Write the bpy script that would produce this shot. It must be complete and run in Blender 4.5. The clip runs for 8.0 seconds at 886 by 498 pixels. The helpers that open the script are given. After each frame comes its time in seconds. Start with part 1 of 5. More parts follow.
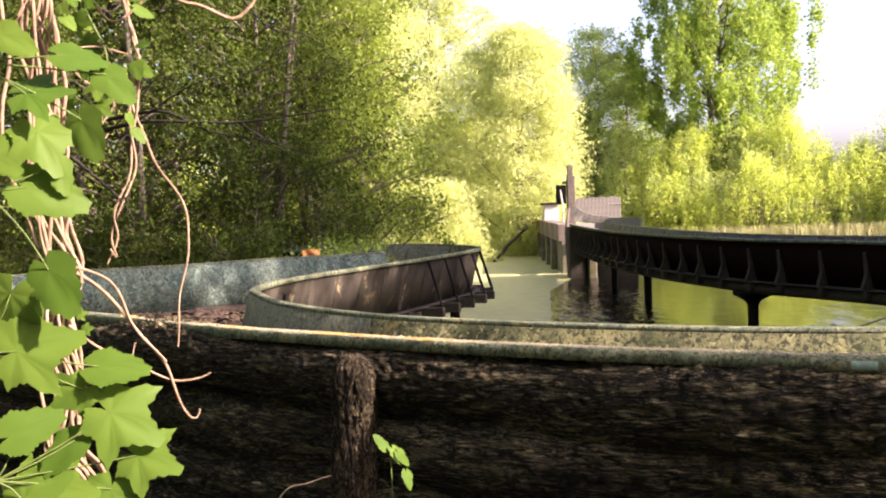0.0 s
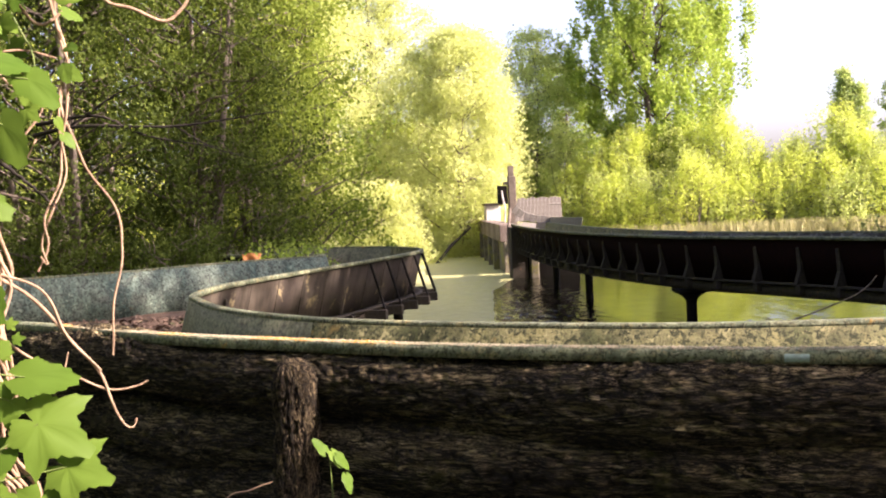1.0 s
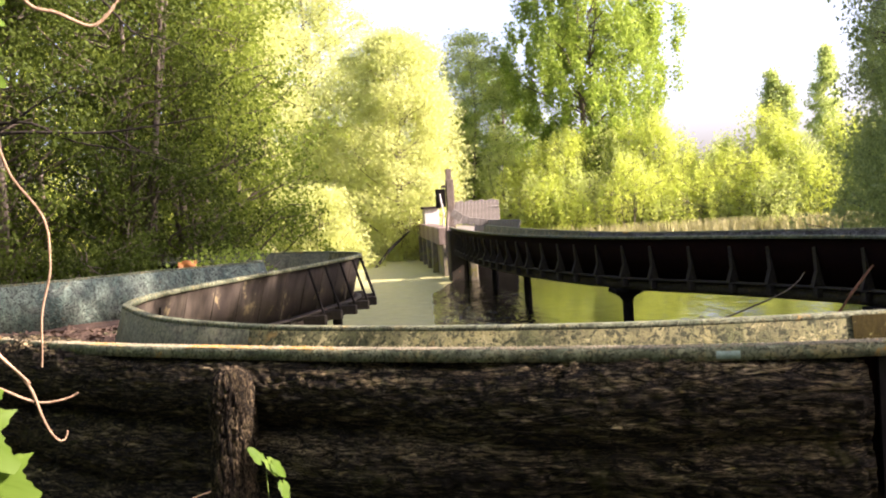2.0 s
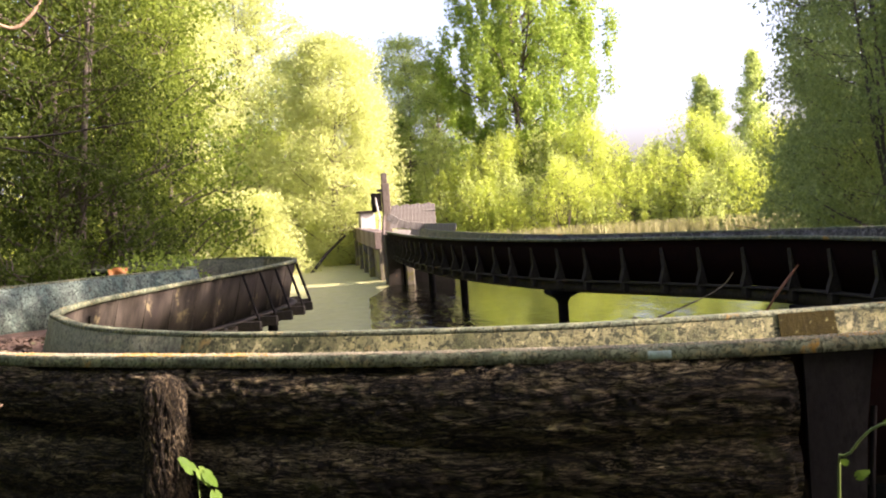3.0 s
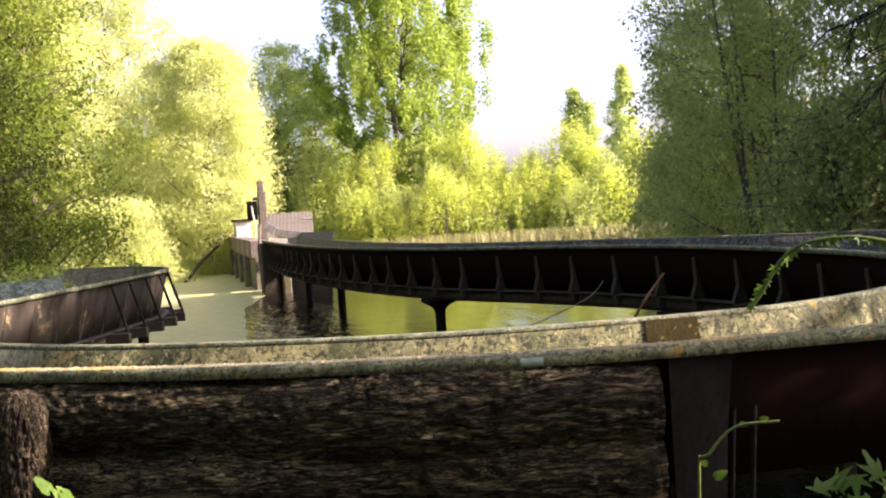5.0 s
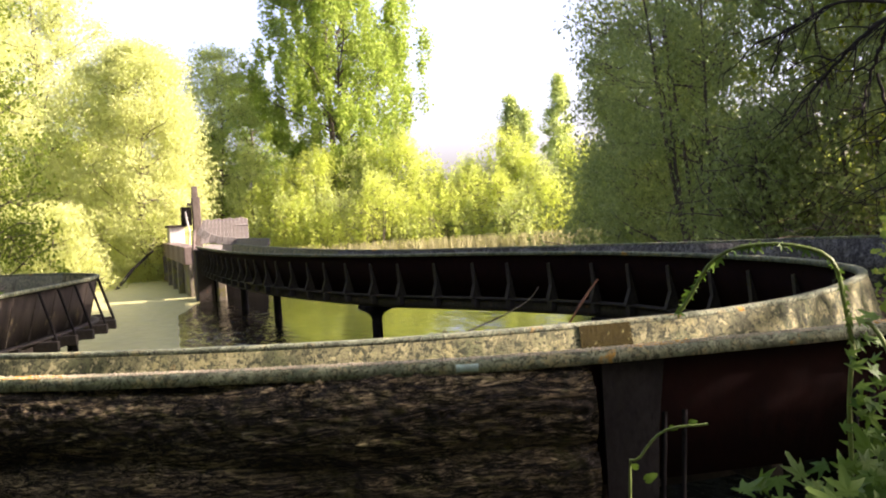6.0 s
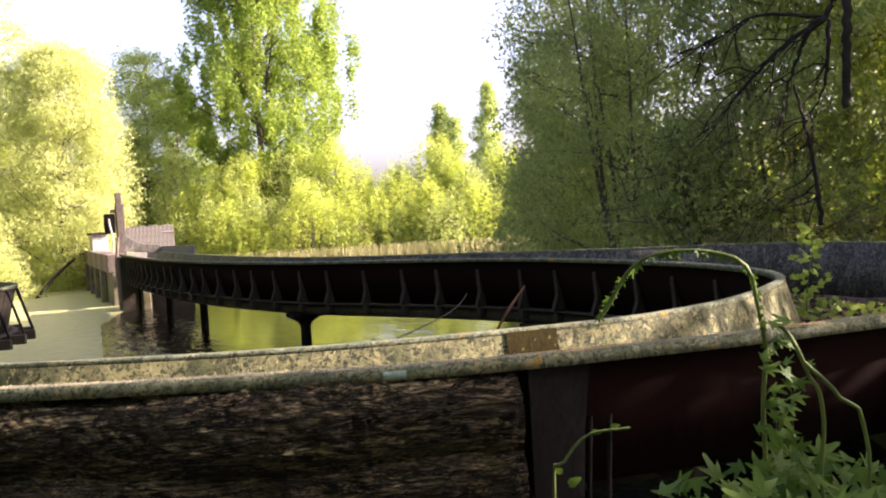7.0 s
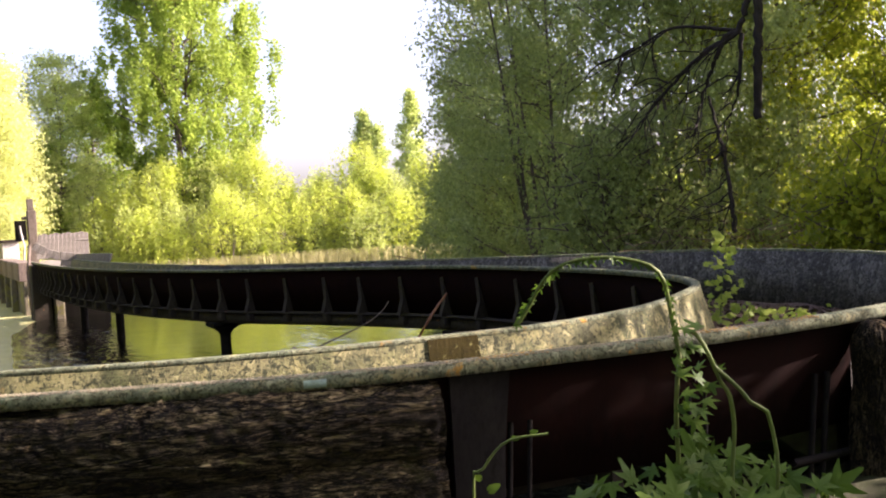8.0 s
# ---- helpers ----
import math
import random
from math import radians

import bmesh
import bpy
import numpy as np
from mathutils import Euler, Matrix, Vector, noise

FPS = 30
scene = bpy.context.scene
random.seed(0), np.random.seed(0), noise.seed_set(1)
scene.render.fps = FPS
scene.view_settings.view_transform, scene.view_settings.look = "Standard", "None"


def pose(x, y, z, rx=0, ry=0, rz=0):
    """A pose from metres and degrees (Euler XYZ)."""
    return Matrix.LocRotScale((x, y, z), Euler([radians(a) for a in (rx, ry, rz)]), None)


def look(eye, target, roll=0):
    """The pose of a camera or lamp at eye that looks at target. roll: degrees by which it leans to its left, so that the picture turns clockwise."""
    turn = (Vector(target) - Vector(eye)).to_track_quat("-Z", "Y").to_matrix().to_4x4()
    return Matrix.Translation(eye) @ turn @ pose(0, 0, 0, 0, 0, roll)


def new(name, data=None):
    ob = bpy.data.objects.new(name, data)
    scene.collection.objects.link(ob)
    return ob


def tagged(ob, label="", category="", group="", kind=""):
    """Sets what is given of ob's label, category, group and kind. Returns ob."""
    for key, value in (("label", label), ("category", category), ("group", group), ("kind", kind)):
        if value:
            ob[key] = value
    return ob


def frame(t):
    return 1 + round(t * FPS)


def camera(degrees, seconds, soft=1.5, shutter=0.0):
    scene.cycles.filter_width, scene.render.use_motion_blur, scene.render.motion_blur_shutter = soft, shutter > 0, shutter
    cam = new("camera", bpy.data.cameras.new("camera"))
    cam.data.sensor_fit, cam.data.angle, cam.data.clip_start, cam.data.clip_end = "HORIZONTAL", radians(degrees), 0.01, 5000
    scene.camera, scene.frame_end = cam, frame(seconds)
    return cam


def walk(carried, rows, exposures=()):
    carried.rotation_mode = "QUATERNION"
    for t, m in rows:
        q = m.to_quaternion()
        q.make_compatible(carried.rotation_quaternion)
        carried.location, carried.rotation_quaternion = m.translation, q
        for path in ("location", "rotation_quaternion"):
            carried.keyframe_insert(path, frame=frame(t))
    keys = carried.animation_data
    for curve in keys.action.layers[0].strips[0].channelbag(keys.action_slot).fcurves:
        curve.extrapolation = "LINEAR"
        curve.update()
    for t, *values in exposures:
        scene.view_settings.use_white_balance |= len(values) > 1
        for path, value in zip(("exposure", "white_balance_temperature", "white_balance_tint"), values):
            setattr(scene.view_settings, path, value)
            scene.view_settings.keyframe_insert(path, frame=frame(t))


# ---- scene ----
cam = camera(48.95, 8.0, soft=2.0)
# t, x, y, z, and the turn in degrees: a slow pan on a short slide
PATH = [
    (0.0, 0.000, 0.000, 2.800, 87.530, 2.150, -0.093),
    (0.5, 0.010, 0.000, 2.800, 87.467, 2.558, -1.756),
    (1.0, 0.019, -0.002, 2.799, 87.478, 2.955, -3.480),
    (1.5, 0.027, -0.005, 2.800, 87.486, 3.332, -5.254),
    (3.0, 0.046, -0.008, 2.800, 87.453, 4.088, -10.847),
    (3.5, 0.052, -0.005, 2.799, 87.453, 4.095, -12.702),
    (4.0, 0.058, -0.004, 2.800, 87.443, 4.040, -14.497),
    (5.5, 0.070, -0.009, 2.800, 87.539, 3.711, -19.804),
    (6.0, 0.074, -0.013, 2.799, 87.625, 3.613, -21.689),
    (6.5, 0.080, -0.016, 2.798, 87.716, 3.547, -23.682),
    (7.0, 0.086, -0.021, 2.798, 87.786, 3.569, -25.816),
    (7.5, 0.092, -0.023, 2.798, 87.852, 3.509, -28.037),
    (8.0, 0.100, -0.020, 2.797, 87.945, 3.466, -30.348),
]
walk(cam, [(t, pose(*row)) for t, *row in PATH], exposures=[(0.0, 2.05, 6580, 34), (8.0, 2.05, 6580, 34)])

# ---------------------------------------------------------------- light
SUN_AZ, SUN_EL = (0.93, -0.36), 31.0
world = bpy.data.worlds.new("sky")
scene.world = world
world.use_nodes = True
wn = world.node_tree
sky = wn.nodes.new("ShaderNodeTexSky")
sky.sky_type, sky.sun_disc = "NISHITA", False
sky.sun_elevation, sky.sun_rotation = radians(SUN_EL), math.atan2(SUN_AZ[0], SUN_AZ[1])
sky.air_density, sky.dust_density, sky.ozone_density = 0.9, 3.6, 1.8
haze = wn.nodes.new("ShaderNodeHueSaturation")
haze.inputs["Saturation"].default_value = 0.84
wn.links.new(sky.outputs[0], haze.inputs["Color"])
wn.links.new(haze.outputs[0], wn.nodes["Background"].inputs[0])
wn.nodes["Background"].inputs[1].default_value = 0.118
lamp = bpy.data.lights.new("sun", "SUN")
lamp.energy, lamp.angle, lamp.color = 5.0, radians(0.6), (1.0, 0.92, 0.77)
sun = new("sun", lamp)
ce = math.cos(radians(SUN_EL))
sun.matrix_world = look((SUN_AZ[0] * ce * 60, SUN_AZ[1] * ce * 60, math.sin(radians(SUN_EL)) * 60), (0, 0, 0))

# ---------------------------------------------------------------- materials


def nodes_of(name):
    m = bpy.data.materials.new(name)
    m.use_nodes = True
    nt = m.node_tree
    return m, nt, nt.nodes["Principled BSDF"]


def ramp(nt, src, stops):
    r = nt.nodes.new("ShaderNodeValToRGB")
    els = r.color_ramp.elements
    while len(els) < len(stops):
        els.new(0.5)
    for e, (p, c) in zip(els, stops):
        e.position = p
        e.color = (*c, 1) if len(c) == 3 else c
    nt.links.new(src, r.inputs[0])
    return r.outputs[0]


def coords(nt, scale=(1, 1, 1), use="Object"):
    tc = nt.nodes.new("ShaderNodeTexCoord")
    mp = nt.nodes.new("ShaderNodeMapping")
    mp.inputs["Scale"].default_value = scale
    nt.links.new(tc.outputs[use], mp.inputs[0])
    return mp.outputs[0]


def tex_noise(nt, vec, scale, detail=6, rough=0.6, distort=0.0):
    n = nt.nodes.new("ShaderNodeTexNoise")
    n.inputs["Scale"].default_value, n.inputs["Detail"].default_value = scale, detail
    n.inputs["Roughness"].default_value, n.inputs["Distortion"].default_value = rough, distort
    nt.links.new(vec, n.inputs["Vector"])
    return n.outputs["Fac"]


def blend(nt, fac, a, b, how="MIX"):
    mx = nt.nodes.new("ShaderNodeMix")
    mx.data_type, mx.blend_type = "RGBA", how
    for sock, v in ((mx.inputs[0], fac), (mx.inputs[6], a), (mx.inputs[7], b)):
        if isinstance(v, (int, float)):
            sock.default_value = v
        elif isinstance(v, tuple):
            sock.default_value = (*v, 1)
        else:
            nt.links.new(v, sock)
    return mx.outputs[2]


def bumped(nt, bsdf, height, strength, dist=0.02):
    b = nt.nodes.new("ShaderNodeBump")
    b.inputs["Strength"].default_value, b.inputs["Distance"].default_value = strength, dist
    nt.links.new(height, b.inputs["Height"])
    nt.links.new(b.outputs[0], bsdf.inputs["Normal"])


def surface(name, c1, c2, c3, big=0.7, fine=9.0, stretch=(1, 1, 1), rough=0.85, bump=0.4, spots=None, spot_scale=6.0, spot_cut=0.6, metal=0.0):
    """Two colours mixed at a large scale, a third at a fine scale, and stains of a fourth."""
    m, nt, bsdf = nodes_of(name)
    v = coords(nt, stretch)
    n1, n2 = tex_noise(nt, v, big, 5), tex_noise(nt, v, fine, 8, 0.7)
    col = blend(nt, ramp(nt, n1, [(0.35, (0, 0, 0)), (0.65, (1, 1, 1))]), c1, c2)
    col = blend(nt, ramp(nt, n2, [(0.45, (0, 0, 0)), (0.7, (1, 1, 1))]), col, c3)
    if spots:
        v2 = coords(nt)
        n3 = tex_noise(nt, v2, spot_scale, 6, 0.65, 0.3)
        col = blend(nt, ramp(nt, n3, [(spot_cut, (0, 0, 0)), (spot_cut + 0.06, (1, 1, 1))]), col, spots)
    nt.links.new(col, bsdf.inputs["Base Color"])
    bsdf.inputs["Roughness"].default_value, bsdf.inputs["Metallic"].default_value = rough, metal
    bsdf.inputs["Specular IOR Level"].default_value = 0.2
    bumped(nt, bsdf, n2, bump)
    return m


def matt(m, level):
    m.node_tree.nodes["Principled BSDF"].inputs["Specular IOR Level"].default_value = level
    return m


def leafy(name, dark, light, gloss=0.6, through_share=0.45):
    """Leaves: colour varies from leaf to leaf, and light comes through them."""
    m, nt, bsdf = nodes_of(name)
    geo = nt.nodes.new("ShaderNodeNewGeometry")
    oi = nt.nodes.new("ShaderNodeObjectInfo")
    mixed = nt.nodes.new("ShaderNodeMath")
    nt.links.new(geo.outputs["Random Per Island"], mixed.inputs[0])
    nt.links.new(oi.outputs["Random"], mixed.inputs[1])
    wrapped = nt.nodes.new("ShaderNodeMath")
    wrapped.operation = "FRACT"
    nt.links.new(mixed.outputs[0], wrapped.inputs[0])
    col = ramp(nt, wrapped.outputs[0], [(0.0, dark), (0.55, tuple((a + b) / 2 for a, b in zip(dark, light))), (1.0, light)])
    v = coords(nt)
    n = tex_noise(nt, v, 0.35, 3)
    col = blend(nt, ramp(nt, n, [(0.35, (0, 0, 0)), (0.7, (0.5, 0.5, 0.5))]), col, light)
    nt.links.new(col, bsdf.inputs["Base Color"])
    bsdf.inputs["Roughness"].default_value = gloss
    bsdf.inputs["Specular IOR Level"].default_value = 0.12
    tr = nt.nodes.new("ShaderNodeBsdfTranslucent")
    nt.links.new(blend(nt, 1.0, col, (0.98, 1.0, 0.84), "MULTIPLY"), tr.inputs[0])
    mx = nt.nodes.new("ShaderNodeMixShader")
    mx.inputs[0].default_value = through_share
    nt.links.new(bsdf.outputs[0], mx.inputs[1])
    nt.links.new(tr.outputs[0], mx.inputs[2])
    nt.links.new(mx.outputs[0], nt.nodes["Material Output"].inputs[0])
    return m


def lichened(name, base, pale, dark, yellow, orange, scale=1.0, streak=0.5, rough=0.85):
    """Old painted fibreglass under crusts of lichen: streaks, pale and yellow crusts, dark specks."""
    m, nt, bsdf = nodes_of(name)
    v, vs = coords(nt), coords(nt, (1, 1, 0.28))
    col = blend(nt, ramp(nt, tex_noise(nt, vs, 3.2 * scale, 6, 0.65), [(0.38, (0, 0, 0)), (0.62, (1, 1, 1))]), base, pale)
    col = blend(nt, ramp(nt, tex_noise(nt, vs, 9.0 * scale, 7, 0.7), [(0.5 - 0.1 * streak, (0, 0, 0)), (0.72, (1, 1, 1))]), col, dark)
    col = blend(nt, ramp(nt, tex_noise(nt, v, 5.5 * scale, 8, 0.72, 0.4), [(0.52, (0, 0, 0)), (0.60, (1, 1, 1))]), col, yellow)
    col = blend(nt, ramp(nt, tex_noise(nt, v, 34.0 * scale, 7, 0.72, 0.5), [(0.485, (0, 0, 0)), (0.56, (1, 1, 1))]), col, dark)
    col = blend(nt, ramp(nt, tex_noise(nt, v, 17.0 * scale, 7, 0.72, 0.5), [(0.56, (0, 0, 0)), (0.61, (1, 1, 1))]), col, pale)
    col = blend(nt, ramp(nt, tex_noise(nt, v, 2.3 * scale, 7, 0.7, 0.6), [(0.62, (0, 0, 0)), (0.68, (1, 1, 1))]), col, orange)
    nt.links.new(col, bsdf.inputs["Base Color"])
    bsdf.inputs["Roughness"].default_value = rough
    bsdf.inputs["Specular IOR Level"].default_value = 0.25
    bumped(nt, bsdf, tex_noise(nt, v, 30.0 * scale, 8, 0.75), 0.8, 0.02)
    return m


M_INSIDE = lichened("lichened_lining", (0.080, 0.088, 0.034), (0.25, 0.23, 0.11), (0.024, 0.028, 0.012), (0.19, 0.175, 0.075), (0.20, 0.14, 0.045), 0.8, 1.1)
M_INSIDE_OLIVE = lichened("olive_lining", (0.17, 0.18, 0.11), (0.23, 0.23, 0.15), (0.08, 0.08, 0.055), (0.21, 0.21, 0.13), (0.16, 0.14, 0.08), 0.75)
M_INSIDE_GREY = lichened("dark_grey_lining", (0.048, 0.045, 0.036), (0.17, 0.165, 0.14), (0.020, 0.019, 0.015), (0.055, 0.053, 0.048), (0.05, 0.045, 0.035), 0.9)
M_INSIDE_BLUE = lichened("blue_green_lining", (0.080, 0.135, 0.110), (0.22, 0.28, 0.215), (0.030, 0.037, 0.030), (0.12, 0.145, 0.115), (0.12, 0.11, 0.065), 0.9)
M_RIM = lichened("lichened_rim", (0.11, 0.14, 0.085), (0.25, 0.27, 0.165), (0.05, 0.056, 0.032), (0.26, 0.24, 0.12), (0.40, 0.22, 0.04), 1.2)
M_OUTSIDE = surface("dark_red_primer", (0.014, 0.009, 0.008), (0.045, 0.034, 0.027), (0.009, 0.007, 0.006), 2.4, 12.0, (1, 1, 0.35), 0.85, 0.3, (0.11, 0.09, 0.07), 2.6, 0.60)
M_STEEL = surface("rusty_steel", (0.034, 0.028, 0.020), (0.056, 0.047, 0.034), (0.018, 0.014, 0.010), 2.0, 20.0, (1, 1, 1), 0.75, 0.3, (0.16, 0.08, 0.04), 5.0, 0.62)
M_CONCRETE = surface("stained_concrete", (0.13, 0.115, 0.08), (0.24, 0.21, 0.15), (0.05, 0.045, 0.03), 0.8, 8.0, (1, 1, 0.4), 0.9, 0.4, (0.19, 0.18, 0.06), 1.2, 0.52)
M_FASCIA = surface("worn_pinkish_timber", (0.12, 0.09, 0.072), (0.24, 0.195, 0.16), (0.06, 0.04, 0.035), 0.9, 9.0, (1, 1, 0.4), 0.9, 0.4, (0.42, 0.36, 0.30), 1.5, 0.62)
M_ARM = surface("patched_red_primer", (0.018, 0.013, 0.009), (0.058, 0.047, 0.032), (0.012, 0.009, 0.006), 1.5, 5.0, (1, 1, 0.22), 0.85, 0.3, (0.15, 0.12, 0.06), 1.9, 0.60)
M_WOOD = surface("grey_boards", (0.145, 0.13, 0.108), (0.26, 0.24, 0.205), (0.05, 0.043, 0.036), 2.5, 14.0, (4, 4, 0.5), 0.85, 0.3)
M_LITTER = surface("leaf_litter", (0.10, 0.065, 0.045), (0.15, 0.10, 0.07), (0.05, 0.035, 0.025), 3.0, 24.0, (1, 1, 1), 0.95, 1.0, (0.05, 0.08, 0.02), 3.0, 0.62)
M_SOIL = surface("grassy_soil", (0.035, 0.030, 0.018), (0.04, 0.055, 0.016), (0.025, 0.02, 0.013), 0.4, 5.0, (1, 1, 1), 0.95, 0.8)
M_TRUNK = surface("tree_bark", (0.11, 0.09, 0.07), (0.17, 0.14, 0.11), (0.05, 0.04, 0.03), 1.2, 12.0, (3, 3, 0.5), 0.95, 0.8)
M_VINE = surface("vine_bark", (0.24, 0.155, 0.095), (0.37, 0.26, 0.17), (0.13, 0.085, 0.055), 5.0, 40.0, (1, 1, 0.3), 0.8, 0.4)
def bark(name, stretch, pale):
    """Grey-brown plates parted by lengthwise cracks painted near-black for shade, with crusts and moss."""
    m, nt, bsdf = nodes_of(name)
    v = coords(nt, stretch)
    warp = nt.nodes.new("ShaderNodeTexNoise")
    warp.inputs["Scale"].default_value, warp.inputs["Detail"].default_value = 0.9, 4
    nt.links.new(v, warp.inputs["Vector"])
    shift = nt.nodes.new("ShaderNodeVectorMath")
    shift.operation = "MULTIPLY_ADD"
    shift.inputs[1].default_value = (1.3, 1.3, 1.3)
    nt.links.new(warp.outputs["Color"], shift.inputs[0])
    nt.links.new(v, shift.inputs[2])

    def cracks(scale, lo, hi):
        c = nt.nodes.new("ShaderNodeTexVoronoi")
        c.feature = "DISTANCE_TO_EDGE"
        c.inputs["Scale"].default_value = scale
        nt.links.new(shift.outputs[0], c.inputs["Vector"])
        return ramp(nt, c.outputs["Distance"], [(lo, (0, 0, 0)), (hi, (1, 1, 1))])
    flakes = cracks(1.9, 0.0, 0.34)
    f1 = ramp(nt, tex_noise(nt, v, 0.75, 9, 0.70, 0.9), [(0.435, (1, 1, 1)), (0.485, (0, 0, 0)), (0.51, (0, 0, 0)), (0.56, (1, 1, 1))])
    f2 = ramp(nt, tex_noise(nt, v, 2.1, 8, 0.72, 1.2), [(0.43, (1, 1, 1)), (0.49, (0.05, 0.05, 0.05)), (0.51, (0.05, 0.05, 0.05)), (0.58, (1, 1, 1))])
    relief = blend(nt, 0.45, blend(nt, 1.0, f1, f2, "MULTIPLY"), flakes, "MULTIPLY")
    grain = tex_noise(nt, v, 6.0, 8, 0.75)
    tone = ramp(nt, tex_noise(nt, v, 0.35, 5, 0.65), [(0.40, (0, 0, 0)), (0.66, (1, 1, 1))])
    col = blend(nt, tone, (0.17, 0.13, 0.065), pale)
    col = blend(nt, ramp(nt, grain, [(0.38, (0, 0, 0)), (0.56, (1, 1, 1))]), tuple(0.32 * q for q in pale), col)
    crust = ramp(nt, tex_noise(nt, v, 3.0, 8, 0.8, 0.4), [(0.59, (0, 0, 0)), (0.64, (1, 1, 1))])
    col = blend(nt, crust, col, (0.64, 0.53, 0.30))
    # furrow shade goes into the colour by the same mask as the bump
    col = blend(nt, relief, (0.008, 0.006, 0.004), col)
    moss = ramp(nt, tex_noise(nt, coords(nt), 1.7, 7, 0.7, 0.4), [(0.58, (0, 0, 0)), (0.68, (0.75, 0.75, 0.75))])
    col = blend(nt, moss, col, (0.075, 0.072, 0.018))
    nt.links.new(col, bsdf.inputs["Base Color"])
    bsdf.inputs["Roughness"].default_value = 0.95
    bsdf.inputs["Specular IOR Level"].default_value = 0.2
    bumped(nt, bsdf, blend(nt, 0.2, relief, grain), 1.0, 0.05)
    return m


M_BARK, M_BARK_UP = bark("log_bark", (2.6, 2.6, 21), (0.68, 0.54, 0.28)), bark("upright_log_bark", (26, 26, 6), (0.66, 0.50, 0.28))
# red primer darkened below its own tone for the deep shade on the shell
M_SHELL = matt(surface("shade_darkened_red_primer", (0.0075, 0.0028, 0.0022), (0.011, 0.004, 0.003), (0.005, 0.0026, 0.0022), 1.0, 12.0, (1, 1, 0.4), 0.9, 0.2), 0.04)
M_DARKSTEEL = matt(surface("dark_steel", (0.012, 0.011, 0.0105), (0.020, 0.018, 0.017), (0.008, 0.007, 0.007), 3.0, 26.0, (1, 1, 0.5), 0.9, 0.3), 0.05)
# timber made near-black in place of the shade on the landing
M_SHADE_TIMBER = matt(surface("shade_black_timber", (0.006, 0.005, 0.004), (0.011, 0.010, 0.008), (0.004, 0.0035, 0.003), 1.5, 12.0, (3, 3, 0.4), 0.95, 0.3), 0.04)
M_REDTWIG = surface("red_brown_twig_bark", (0.19, 0.085, 0.05), (0.26, 0.13, 0.08), (0.09, 0.04, 0.025), 3.0, 30.0, (1, 1, 0.4))
# lighter leaves: sunlight on the bank's fringe is put into the colour
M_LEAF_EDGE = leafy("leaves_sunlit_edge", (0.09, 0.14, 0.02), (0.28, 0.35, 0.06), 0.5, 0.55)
M_DARKTWIG = surface("dark_twig_bark", (0.022, 0.018, 0.014), (0.035, 0.028, 0.022), (0.012, 0.010, 0.008), 2.0, 14.0, (1, 1, 0.5))
# near-black that paints the shade in the gaps between the logs
M_CORE = surface("gap_shade", (0.010, 0.008, 0.006), (0.014, 0.012, 0.009), (0.007, 0.006, 0.005))
M_REPAIR = matt(surface("brown_repair_plate", (0.020, 0.016, 0.005), (0.034, 0.027, 0.009), (0.016, 0.013, 0.006), 4.0, 30.0, (1, 1, 0.5), 0.95, 0.6, (0.13, 0.125, 0.05), 12.0, 0.62), 0.04)
M_TURQ = surface("turquoise_paint", (0.26, 0.38, 0.33), (0.33, 0.45, 0.40), (0.2, 0.26, 0.22), 8.0, 40.0)
M_STALK = surface("green_stalk", (0.09, 0.135, 0.03), (0.13, 0.17, 0.045), (0.06, 0.08, 0.025), 6.0, 40.0, (1, 1, 0.3), 0.5, 0.2)
M_WHITE = surface("peeling_white_paint", (0.42, 0.40, 0.36), (0.52, 0.50, 0.46), (0.25, 0.22, 0.18), 2.0, 12.0, (1, 1, 0.4), 0.7, 0.2)
# darker leaves: the bank's shade is put into the colour
M_LEAF_DARK = leafy("leaves_shade_dark", (0.030, 0.050, 0.009), (0.105, 0.145, 0.022))
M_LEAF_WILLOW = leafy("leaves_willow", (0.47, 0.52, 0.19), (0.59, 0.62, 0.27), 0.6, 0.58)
M_LEAF_BIRCH = leafy("leaves_birch", (0.34, 0.42, 0.12), (0.52, 0.58, 0.20), 0.6, 0.58)
M_LEAF_POPLAR = leafy("leaves_poplar", (0.17, 0.26, 0.035), (0.36, 0.46, 0.09), 0.45, 0.58)
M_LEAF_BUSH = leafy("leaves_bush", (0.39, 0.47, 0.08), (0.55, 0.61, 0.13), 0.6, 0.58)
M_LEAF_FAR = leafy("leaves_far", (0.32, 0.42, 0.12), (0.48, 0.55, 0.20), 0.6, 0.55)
M_LEAF_GREY = leafy("leaves_grey_willow", (0.19, 0.25, 0.085), (0.42, 0.49, 0.18), 0.45, 0.56)
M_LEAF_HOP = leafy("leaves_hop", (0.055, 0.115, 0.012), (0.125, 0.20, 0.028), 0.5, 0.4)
M_LEAF_WOOD = leafy("leaves_wood", (0.15, 0.22, 0.02), (0.43, 0.47, 0.05), 0.5, 0.66)
# the hop's leaf colours again, darkened to hold the shade
M_LEAF_SHADE = leafy("leaves_hop_shaded", (0.035, 0.085, 0.010), (0.09, 0.155, 0.022), 0.5, 0.42)
M_REED = leafy("dry_reed", (0.26, 0.25, 0.10), (0.36, 0.34, 0.17), 0.7, 0.3)

# ---------------------------------------------------------------- mesh helpers


